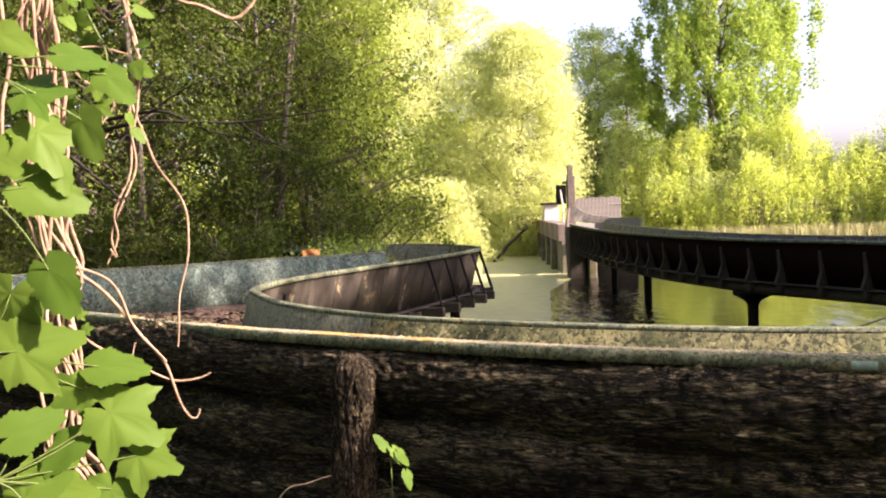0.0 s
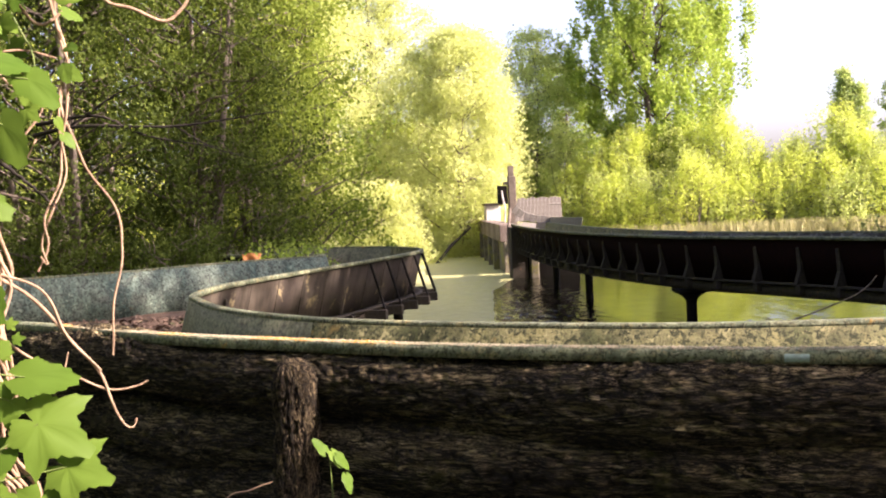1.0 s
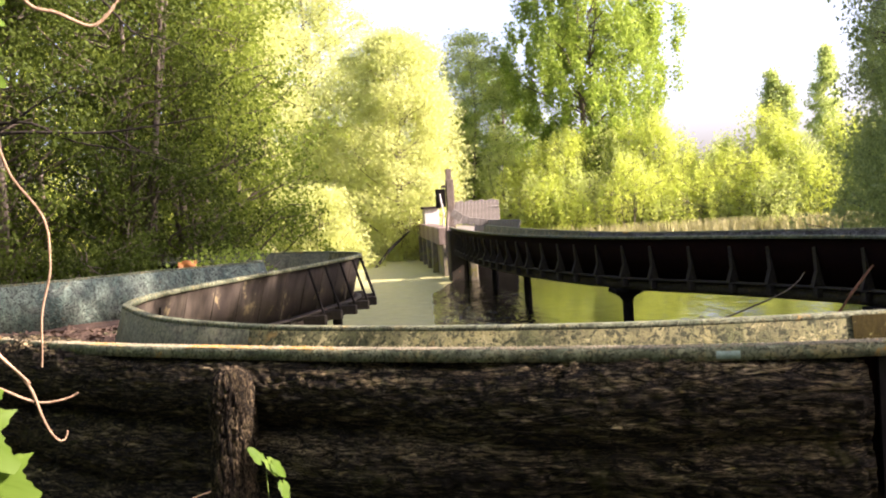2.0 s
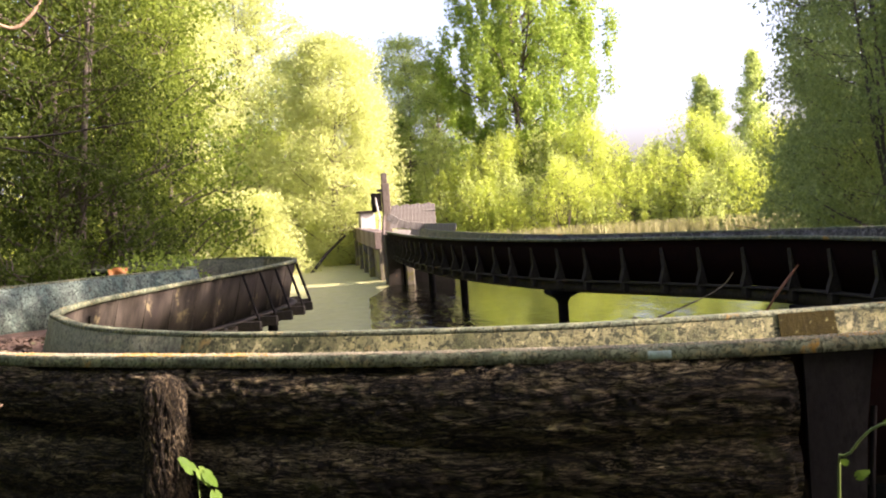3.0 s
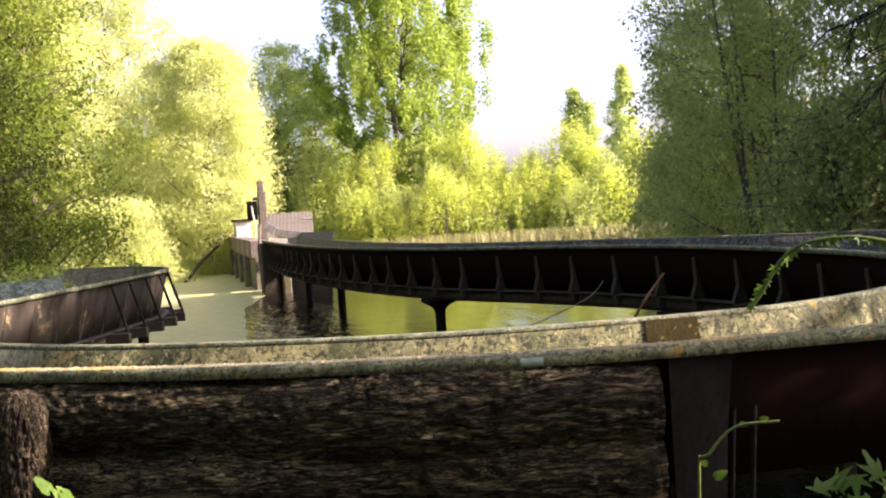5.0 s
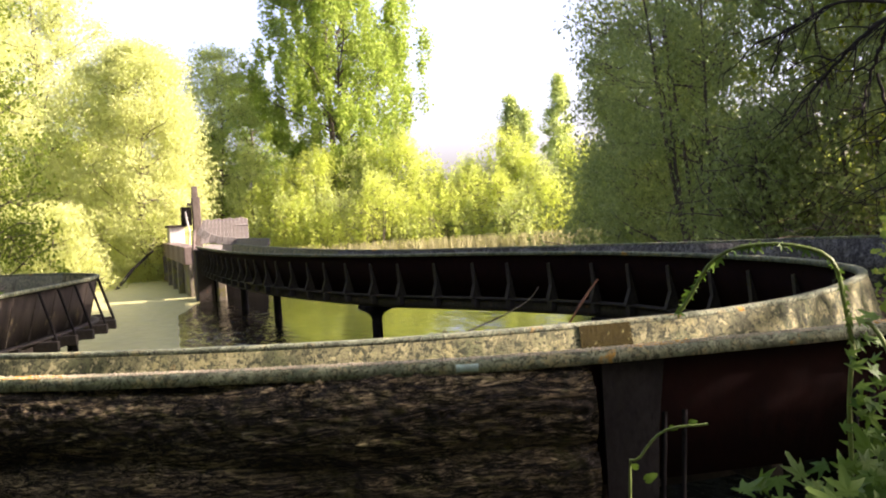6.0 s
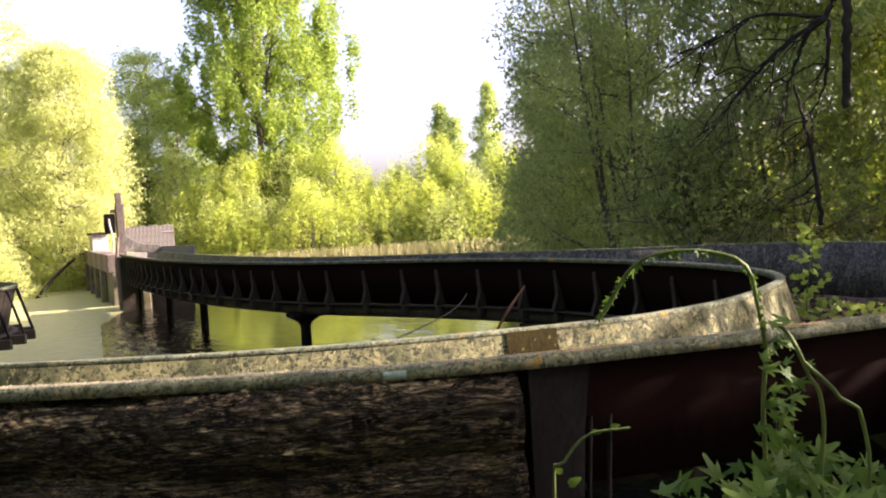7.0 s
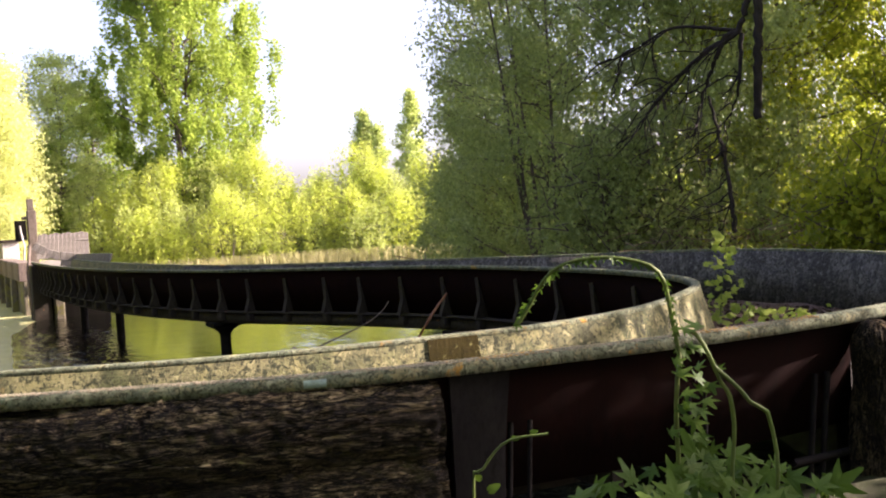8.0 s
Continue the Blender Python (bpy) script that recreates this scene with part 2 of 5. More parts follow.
def raw_mesh(name, verts, faces, material, smooth=False):
    """A mesh from arrays of corners and of four-cornered (or three-cornered) faces."""
    verts, faces = np.asarray(verts, dtype=np.float32), np.asarray(faces, dtype=np.int32)
    me = bpy.data.meshes.new(name)
    k = faces.shape[1]
    me.vertices.add(len(verts))
    me.vertices.foreach_set("co", verts.ravel())
    me.loops.add(faces.size)
    me.loops.foreach_set("vertex_index", faces.ravel())
    me.polygons.add(len(faces))
    me.polygons.foreach_set("loop_start", np.arange(len(faces), dtype=np.int32) * k)
    if smooth:
        me.polygons.foreach_set("use_smooth", np.ones(len(faces), dtype=bool))
    me.materials.append(material)
    me.update(calc_edges=True)
    return me


def part(name, me, parent=None, label="", m=None):
    ob = new(name, me)
    if m is not None:
        ob.matrix_world = m
    if parent is not None:
        ob.parent = parent
    if label:
        tagged(ob, label)
    return ob


def bm_mesh(name, bm, material, smooth=False):
    me = bpy.data.meshes.new(name)
    bm.normal_update()
    bm.to_mesh(me)
    bm.free()
    me.materials.append(material)
    if smooth:
        for p in me.polygons:
            p.use_smooth = True
    return me


def block(bm, x0, y0, z0, x1, y1, z1, bevel=0.01, m=None):
    r = bmesh.ops.create_cube(bm, size=1)
    vs = r["verts"]
    bmesh.ops.scale(bm, vec=(x1 - x0, y1 - y0, z1 - z0), verts=vs)
    bmesh.ops.translate(bm, vec=((x0 + x1) / 2, (y0 + y1) / 2, (z0 + z1) / 2), verts=vs)
    if bevel:
        es = list({e for v in vs for e in v.link_edges})
        out = bmesh.ops.bevel(bm, geom=es, offset=bevel, segments=1, affect="EDGES")
        vs = list(set(out["verts"]) | {v for v in vs if v.is_valid})
    if m is not None:
        bmesh.ops.transform(bm, matrix=m, verts=vs)
    return vs


def smooth_line(points, step):
    """A smooth line through the points, with even steps."""
    P = np.array(points, dtype=float)
    Q = np.vstack([2 * P[0] - P[1], P, 2 * P[-1] - P[-2]])
    out = []
    for i in range(1, len(Q) - 2):
        a, b, c, e = Q[i - 1], Q[i], Q[i + 1], Q[i + 2]
        for s in np.linspace(0, 1, 12, endpoint=False):
            out.append(0.5 * (2 * b + (c - a) * s + (2 * a - 5 * b + 4 * c - e) * s * s + (3 * b - a - 3 * c + e) * s ** 3))
    out.append(P[-1])
    out = np.array(out)
    L = np.r_[0, np.cumsum(np.linalg.norm(np.diff(out, axis=0), axis=1))]
    S = np.linspace(0, L[-1], max(2, int(L[-1] / step) + 1))
    return np.stack([np.interp(S, L, out[:, k]) for k in range(P.shape[1])], axis=1), S


def left_of(P):
    """Unit normals to the left of a line in plan."""
    T = np.gradient(P[:, :2], axis=0)
    T /= np.linalg.norm(T, axis=1)[:, None] + 1e-9
    return np.stack([-T[:, 1], T[:, 0]], axis=1)


def sweep(P, prof, z0, closed=True):
    """Sweeps a profile of (offset to the left, height) along a line in plan."""
    N = left_of(P)
    n, k = len(P), len(prof)
    V = np.zeros((n, k, 3))
    for j, (o, z) in enumerate(prof):
        V[:, j, :2] = P[:, :2] + N * o
        V[:, j, 2] = z0 + z
    kk = k if closed else k - 1
    i, j = np.meshgrid(np.arange(n - 1), np.arange(kk), indexing="ij")
    a, b = i * k + j, i * k + (j + 1) % k
    F = np.stack([a, b, b + k, a + k], axis=-1).reshape(-1, 4)
    return V.reshape(-1, 3), F


def tube_arrays(points, radii, sides=6):
    """A tapered tube along a line in space."""
    P = np.asarray(points, dtype=float)
    R = np.asarray(radii, dtype=float)
    T = np.gradient(P, axis=0)
    T /= np.linalg.norm(T, axis=1)[:, None] + 1e-9
    up = np.where(np.abs(T[:, 2:3]) > 0.9, np.array([[1.0, 0, 0]]), np.array([[0, 0, 1.0]]))
    A = np.cross(T, up)
    A /= np.linalg.norm(A, axis=1)[:, None] + 1e-9
    B = np.cross(T, A)
    th = np.linspace(0, 2 * np.pi, sides, endpoint=False)
    V = P[:, None] + R[:, None, None] * (np.cos(th)[None, :, None] * A[:, None] + np.sin(th)[None, :, None] * B[:, None])
    n = len(P)
    i, j = np.meshgrid(np.arange(n - 1), np.arange(sides), indexing="ij")
    a, b = i * sides + j, i * sides + (j + 1) % sides
    return V.reshape(-1, 3), np.stack([a, b, b + sides, a + sides], axis=-1).reshape(-1, 4)


def gather(pieces):
    vs, fs, base = [], [], 0
    for v, f in pieces:
        vs.append(v)
        fs.append(f + base)
        base += len(v)
    return np.vstack(vs), np.vstack(fs)


# ---------------------------------------------------------------- ground and water
POND = [(-3.5, 8), (0, 6.6), (4.5, 5.3), (8.2, 6.2), (9.4, 9), (9.6, 12.5), (10.5, 17), (15, 24), (24, 33), (34, 42), (33, 50), (20, 55), (11, 60), (6.5, 66), (2.4, 67),
        (0.3, 62), (-0.6, 52), (-1.2, 40), (-1.6, 30), (-2.6, 24), (-3.2, 19.5), (-3.4, 14), (-4.2, 11)]


def pond_distance(X, Y):
    """Distance to the shore: positive on land, negative over water."""
    P = np.array(POND, dtype=float)
    best, inside = np.full(X.shape, 1e9), np.zeros(X.shape, dtype=bool)
    for (ax, ay), (bx, by) in zip(P, np.roll(P, -1, axis=0)):
        dx, dy = bx - ax, by - ay
        s = np.clip(((X - ax) * dx + (Y - ay) * dy) / (dx * dx + dy * dy), 0, 1)
        best = np.minimum(best, np.hypot(X - ax - s * dx, Y - ay - s * dy))
        inside ^= ((ay > Y) != (by > Y)) & (X < (bx - ax) * (Y - ay) / (by - ay + 1e-12) + ax)
    return np.where(inside, -best, best)


def ground_height(X, Y):
    dist = pond_distance(X, Y)
    near = np.clip((16 - Y) / 8, 0, 1)
    return np.clip(dist * 0.5, -0.8, 0.45) + near * np.clip(dist * 0.35, 0, 0.45) + 0.06 * np.sin(X * 1.3 + 0.7 * Y) * np.sin(Y * 0.9)


def axis_steps(lo, hi, fine, far):
    a = np.arange(lo, hi + fine, fine)
    g = np.geomspace(1, far, 26)
    return np.r_[(lo - g)[::-1], a, hi + g]


gx, gy = axis_steps(-16, 36, 0.4, 1500), axis_steps(-6, 70, 0.4, 1500)
GX, GY = np.meshgrid(gx, gy, indexing="xy")
GZ = ground_height(GX, GY)
i, j = np.meshgrid(np.arange(len(gy) - 1), np.arange(len(gx) - 1), indexing="ij")
a = i * len(gx) + j
tagged(part("ground", raw_mesh("ground", np.stack([GX, GY, GZ], -1).reshape(-1, 3), np.stack([a, a + 1, a + 1 + len(gx), a + len(gx)], -1).reshape(-1, 4), M_SOIL, True)),
       "brown soil with thin grass and leaf litter round the pond", "ground", kind="structure")


def mid_channel(nt, value, scale):
    mul = nt.nodes.new("ShaderNodeMath")
    mul.operation = "MULTIPLY"
    mul.inputs[1].default_value = scale
    nt.links.new(value, mul.inputs[0])
    return mul.outputs[0]


def water_material():
    """Dark clear water; the canal's side is covered with a pale green film of pollen and algae."""
    m, nt, bsdf = nodes_of("pond_water")
    v = coords(nt)
    sep = nt.nodes.new("ShaderNodeSeparateXYZ")
    nt.links.new(v, sep.inputs[0])
    # the edge of the film runs along the flow of the canal
    edge = nt.nodes.new("ShaderNodeMath")
    edge.operation = "MULTIPLY_ADD"
    edge.inputs[1].default_value = -0.105
    nt.links.new(sep.outputs[1], edge.inputs[0])
    nt.links.new(sep.outputs[0], edge.inputs[2])
    wob = tex_noise(nt, coords(nt, (1, 0.4, 1)), 0.9, 5, 0.6)
    add = nt.nodes.new("ShaderNodeMath")
    add.operation = "MULTIPLY_ADD"
    add.inputs[1].default_value = 0.35
    nt.links.new(wob, add.inputs[0])
    nt.links.new(edge.outputs[0], add.inputs[2])
    past = nt.nodes.new("ShaderNodeMapRange")
    for sock, q in (("From Min", 31.0), ("From Max", 39.0), ("To Min", 0.0), ("To Max", -1.4)):
        past.inputs[sock].default_value = q
    nt.links.new(sep.outputs[1], past.inputs["Value"])
    total = nt.nodes.new("ShaderNodeMath")
    nt.links.new(add.outputs[0], total.inputs[0])
    nt.links.new(past.outputs[0], total.inputs[1])
    film = ramp(nt, total.outputs[0], [(0.22, (1, 1, 1)), (0.34, (0, 0, 0))])
    patchy = ramp(nt, tex_noise(nt, coords(nt, (1, 0.5, 1)), 1.1, 6, 0.65), [(0.3, (0.8, 0.8, 0.8)), (0.6, (1, 1, 1))])
    cover = blend(nt, 1.0, film, patchy, "MULTIPLY")
    grain = tex_noise(nt, v, 3.0, 6, 0.7)
    filmcol = ramp(nt, grain, [(0.3, (0.34, 0.34, 0.14)), (0.7, (0.46, 0.45, 0.22))])
    nt.links.new(blend(nt, cover, (0.005, 0.006, 0.003), filmcol), bsdf.inputs["Base Color"])
    rg = blend(nt, cover, (0.03, 0.03, 0.03), (0.6, 0.6, 0.6))
    nt.links.new(blend(nt, cover, (0.5, 0.5, 0.5), (0.12, 0.12, 0.12)), bsdf.inputs["Specular IOR Level"])
    nt.links.new(rg, bsdf.inputs["Roughness"])
    bsdf.inputs["IOR"].default_value = 1.45
    ripple = blend(nt, 0.4, tex_noise(nt, coords(nt, (1.5, 0.9, 1)), 1.0, 3, 0.5, 0.6), tex_noise(nt, coords(nt, (1.5, 0.9, 1)), 2.6, 3, 0.5))
    # a breeze ruffles the water beside the film; under the trough it lies still
    breeze = ramp(nt, mid_channel(nt, edge.outputs[0], 0.22), [(0.46, (1, 1, 1)), (0.66, (0.14, 0.14, 0.14))])
    calm = blend(nt, blend(nt, cover, breeze, (0, 0, 0)), (0.5, 0.5, 0.5), ripple)
    bumped(nt, bsdf, calm, 1.0, 0.20)
    return m


wv = np.array([(-8, 2, 0), (42, 2, 0), (42, 72, 0), (-8, 72, 0)])
tagged(part("water", raw_mesh("water", wv, [(0, 1, 2, 3)], water_material())), "still dark pond water with a pale green film", "water", kind="structure")

# ---------------------------------------------------------------- flume trough
RIM = 1.975
POND_LINE = [(-7.5, 24.6), (-4, 24), (-1.5, 22.8), (-0.2, 21.6), (0.5, 20.1), (0.62, 18.6), (-0.2, 16.3), (-0.9, 14.75), (-1.45, 13.5), (-1.9, 12.4), (-2.12, 11.4), (-2.12, 10.6), (-1.95, 10.0),
             (-1.6, 9.05), (-1.1, 8.2), (-0.38, 7.36), (0.44, 6.75), (1.3, 6.23), (2.1, 5.88), (3.15, 5.62), (4.1, 5.5), (4.8, 5.6), (5.4, 5.8), (6.14, 6.22), (6.9, 6.8), (7.5, 7.65),
             (7.92, 9.0), (8.06, 10.5), (8.06, 12), (7.9, 13.3), (7.5, 14.6), (6.82, 16.3), (5.85, 18.45), (5.1, 21.7), (4.72, 25), (4.6, 29), (4.7, 33), (4.9, 37)]
OUTER_LINE = [(-7.5, 22.8), (-4.4, 22), (-2.6, 20.9), (-1.5, 19.7), (-1.15, 18.95), (-1.35, 18.6), (-1.97, 18.37), (-2.95, 17.86), (-3.84, 17.16), (-4.65, 16.55), (-5.93, 16.07), (-6.8, 15.3), (-7.1, 13.9),
              (-6.6, 12.3), (-5.5, 10.9), (-4.3, 9.65), (-3.24, 8.73), (-2.54, 8.09), (-1.91, 7.46), (-1.38, 6.99), (-0.64, 6.44), (0.03, 5.97), (0.68, 5.57), (1.26, 5.26), (2.05, 4.87), (2.75, 4.64),
              (3.44, 4.5), (4.18, 4.38), (5.1, 4.31), (6, 4.32), (7.2, 4.5), (8.6, 5.05), (10, 6.2), (11.0, 7.65), (11.5, 9.2), (11.6, 10.6), (11.25, 11.75), (10.65, 12.6), (10.0, 13.45), (9.35, 14.6),
              (8.8, 15.7), (8.24, 16.8), (7.6, 18), (6.95, 19.3), (6.5, 21), (6.15, 23.5), (5.98, 26), (5.95, 29), (6.0, 33), (6.2, 37)]
PL, PS = smooth_line(POND_LINE, 0.12)
OL, OS = smooth_line(OUTER_LINE, 0.12)

flume = new("flume_trough")
tagged(flume, "weathered fibreglass log-flume trough winding on steel supports over a pond", "flume", kind="structure")


def sections(P, S, length):
    """Index ranges of the trough's moulded lengths; neighbours meet at a joint."""
    cuts = [int(np.searchsorted(S, q)) for q in np.arange(0, S[-1], length)] + [len(P) - 1]
    return [(a0, b0) for a0, b0 in zip(cuts, cuts[1:]) if b0 - a0 > 3]


def lining_of(x, y):
    if x > 6.4:
        return M_INSIDE_GREY if y < 30 else M_WOOD
    return M_INSIDE_BLUE if x < -1 else M_INSIDE


for a0, b0 in sections(PL, PS, 2.9):
    Q = PL[a0:b0 + 1]
    mx_, my_ = Q[len(Q) // 2]
    part("inner_lining", raw_mesh("inner_lining", *sweep(Q, [(0, 0), (-0.22, -0.8), (-0.20, -0.8), (0.02, 0)], RIM), M_INSIDE_OLIVE if mx_ < 0.35 else M_INSIDE), flume, "lichened grey-green lining")
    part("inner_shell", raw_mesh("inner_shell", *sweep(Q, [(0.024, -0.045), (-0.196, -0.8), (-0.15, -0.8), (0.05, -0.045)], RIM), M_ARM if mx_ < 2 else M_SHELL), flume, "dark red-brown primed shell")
    part("inner_rim", raw_mesh("inner_rim", *sweep(Q, [(-0.006, -0.02), (-0.004, 0.006), (0.01, 0.012), (0.075, 0.012), (0.085, 0.0), (0.085, -0.045), (0.026, -0.045)], RIM), M_RIM), flume)
for a0, b0 in sections(OL, OS, 3.1):
    Q = OL[a0:b0 + 1]
    mx_, my_ = Q[len(Q) // 2]
    part("outer_lining", raw_mesh("outer_lining", *sweep(Q, [(0, 0), (-0.02, 0), (0.20, -0.8), (0.22, -0.8)], RIM), lining_of(mx_, my_)), flume, "streaked fibreglass lining")
    part("outer_shell", raw_mesh("outer_shell", *sweep(Q, [(-0.024, -0.06), (-0.05, -0.06), (0.15, -0.8), (0.196, -0.8)], RIM), M_SHELL), flume, "red primed shell darkened for shade")
    part("outer_rim", raw_mesh("outer_rim", *sweep(Q, [(0.006, -0.02), (0.004, 0.006), (-0.01, 0.012), (-0.10, 0.010), (-0.115, -0.002), (-0.118, -0.06), (-0.026, -0.06)], RIM), M_RIM), flume, "lichened grey-green flange")
n = 400
fi, fo = np.linspace(0, len(PL) - 1, n), np.linspace(0, len(OL) - 1, n)
A2 = np.stack([np.interp(fi, np.arange(len(PL)), PL[:, k]) for k in (0, 1)], 1)
B2 = np.stack([np.interp(fo, np.arange(len(OL)), OL[:, k]) for k in (0, 1)], 1)
A2, B2 = A2 - left_of(A2) * 0.19, B2 + left_of(B2) * 0.17
FV = np.zeros((n, 9, 3))
for k in range(9):
    s = k / 8
    FV[:, k, :2] = A2 * (1 - s) + B2 * s
    FV[:, k, 2] = RIM - 0.76 + 0.03 * np.sin(np.arange(n) * 0.7 + k * 1.7) * np.sin(k * 2.1 + np.arange(n) * 0.23)
i, j = np.meshgrid(np.arange(n - 1), np.arange(8), indexing="ij")
a = i * 9 + j
part("trough_floor", raw_mesh("trough_floor", FV.reshape(-1, 3), np.stack([a, a + 1, a + 10, a + 9], -1).reshape(-1, 4), M_LITTER, True), flume, "trough floor under brown dead leaves")
# steel under the trough
part("side_angle", raw_mesh("side_angle", *sweep(PL, [(-0.14, -0.80), (0.02, -0.80), (0.02, -0.83), (-0.11, -0.83), (-0.11, -0.90), (-0.14, -0.90)], RIM), M_STEEL), flume)
part("long_beam", raw_mesh("long_beam", *sweep(PL, [(-0.06, -0.86), (-0.06, -1.04), (-0.30, -1.04), (-0.30, -0.86)], RIM), M_STEEL), flume)


def rib_mesh():
    """A triangular steel gusset with a flange, standing out from the wall."""
    bm = bmesh.new()
    for t0, t1, wid in ((-0.015, 0.015, 0.0), (-0.035, 0.035, 0.03)):
        pts = [(0.0, -0.16), (0.03, -0.18), (0.0, -0.55), (0.10, -0.80), (-0.16, -0.80)] if not wid else [(0.03, -0.18), (0.04, -0.18), (0.012, -0.55), (0.115, -0.80), (0.10, -0.80), (0.0, -0.55)]
        f0 = bm.faces.new([bm.verts.new((x, t0, z)) for x, z in pts])
        r = bmesh.ops.extrude_face_region(bm, geom=[f0])
        bmesh.ops.translate(bm, vec=(0, t1 - t0, 0), verts=[v for v in r["geom"] if isinstance(v, bmesh.types.BMVert)])
    bmesh.ops.recalc_face_normals(bm, faces=bm.faces)
    return bm_mesh("rib", bm, M_STEEL)


RIB = rib_mesh()
PN = left_of(PL)


def on_line(P, N, k, z=RIM):
    nx, ny = N[k]
    return Matrix(((nx, -ny, 0, P[k, 0]), (ny, nx, 0, P[k, 1]), (0, 0, 1, z), (0, 0, 0, 1)))




def strut_mesh():
    """An angle-iron brace from the rim to the end of a bearer."""
    v, f = tube_arrays([(0.07, 0, -0.06), (0.29, 0, -0.80)], [0.022, 0.022], 4)
    return raw_mesh("strut", v, f, M_DARKSTEEL)


def bearer_mesh():
    bm = bmesh.new()
    block(bm, -0.55, -0.05, -0.98, 0.32, 0.05, -0.82, 0.01)
    return bm_mesh("bearer", bm, M_STEEL)


STRUT, BEARER = strut_mesh(), bearer_mesh()


def batten_mesh():
    """A slim steel batten over the seam of two wall panels."""
    v, f = tube_arrays([(0.035, 0, -0.06), (-0.06, 0, -0.45), (-0.15, 0, -0.80)], [0.018, 0.018, 0.022], 4)
    return raw_mesh("batten", v, f, M_STEEL)


BATTEN = batten_mesh()
S_TIP = PS[int(np.argmin(np.hypot(PL[:, 0] + 1.9, PL[:, 1] - 12.4)))]
S_BEND = PS[int(np.argmin(np.hypot(PL[:, 0] - 0.62, PL[:, 1] - 18.6)))]
s = 1.0
while s < PS[-1] - 1:
    k = int(np.searchsorted(PS, s))
    if s < S_TIP:
        part("batten", BATTEN, flume, m=on_line(PL, PN, k))
        if s < S_BEND + 3.2:
            part("strut", STRUT, flume, m=on_line(PL, PN, k))
        part("bearer", BEARER, flume, m=on_line(PL, PN, k) @ pose(0 if s < S_BEND + 3.2 else -0.25, 0, 0))
        s += 0.72
    else:
        part("rib", RIB, flume, m=on_line(PL, PN, k))
        part("bearer", BEARER, flume, m=on_line(PL, PN, k) @ pose(-0.25, 0, 0))
        s += 0.92


def support_post(x, y, top, head=0.34):
    """A round steel leg with a flared head."""
    base = new("support_post")
    base.location = (x, y, -0.7)
    tagged(base, "dark steel post with a flared head under the trough", "post", group="posts under the trough")
    zs = [0, top + 0.7 - 0.22, top + 0.7 - 0.16, top + 0.7 - 0.10, top + 0.7 - 0.05, top + 0.7]
    rs = [0.11, 0.105, 0.12, 0.16, head * 0.7, head]
    v, f = tube_arrays([(0, 0, z) for z in zs], rs, 14)
    part("leg", raw_mesh("leg", v, f, M_DARKSTEEL, True), base)
    bm = bmesh.new()
    block(bm, -0.32, -0.25, top + 0.7, 0.32, 0.25, top + 0.78, 0.01)
    part("head_plate", bm_mesh("head_plate", bm, M_DARKSTEEL), base)


for px, py in ((6.0, 18.9), (5.62, 26.8), (5.45, 31.0), (8.15, 13.2), (-0.75, 16.2), (-1.9, 12.9), (0.2, 20.3)):
    support_post(px, py, RIM - 1.12)

# ---------------------------------------------------------------- log cladding
_table = np.random.default_rng(77).random((256, 256))


def value_noise(x, y):
    xi, yi = np.floor(x).astype(int), np.floor(y).astype(int)
    fx, fy = x - xi, y - yi
    fx, fy = fx * fx * (3 - 2 * fx), fy * fy * (3 - 2 * fy)
    g = lambda p, q: _table[p % 256, q % 256]
    return (g(xi, yi) * (1 - fx) + g(xi + 1, yi) * fx) * (1 - fy) + (g(xi, yi + 1) * (1 - fx) + g(xi + 1, yi + 1) * fx) * fy


def fractal(x, y, octaves=4):
    total, amp, norm = 0.0, 1.0, 0.0
    for o in range(octaves):
        total = total + amp * value_noise(x * 2 ** o + 17.3 * o, y * 2 ** o + 9.1 * o)
        norm, amp = norm + amp, amp * 0.55
    return total / norm


def bark_relief(along, across, seed):
    """Long plates parted by branching furrows, with cross cracks and grain (metres in, metres out)."""
    w = 0.5 * fractal(along * 2.5 + seed, across * 4, 3)
    n1 = fractal(along * 4.5 + seed, across * 44 + 6 * w, 3)
    n2 = fractal(along * 13 + 31 + seed, across * 30 + 3 * w, 2)
    plates = np.clip(np.abs(n1 - 0.5) * 13, 0, 1) * np.clip(0.35 + np.abs(n2 - 0.5) * 6, 0, 1)
    return 0.034 * plates + 0.012 * fractal(along * 30, across * 90, 3) + 0.03 * (fractal(along * 1.3 + seed, across * 3, 2) - 0.5)


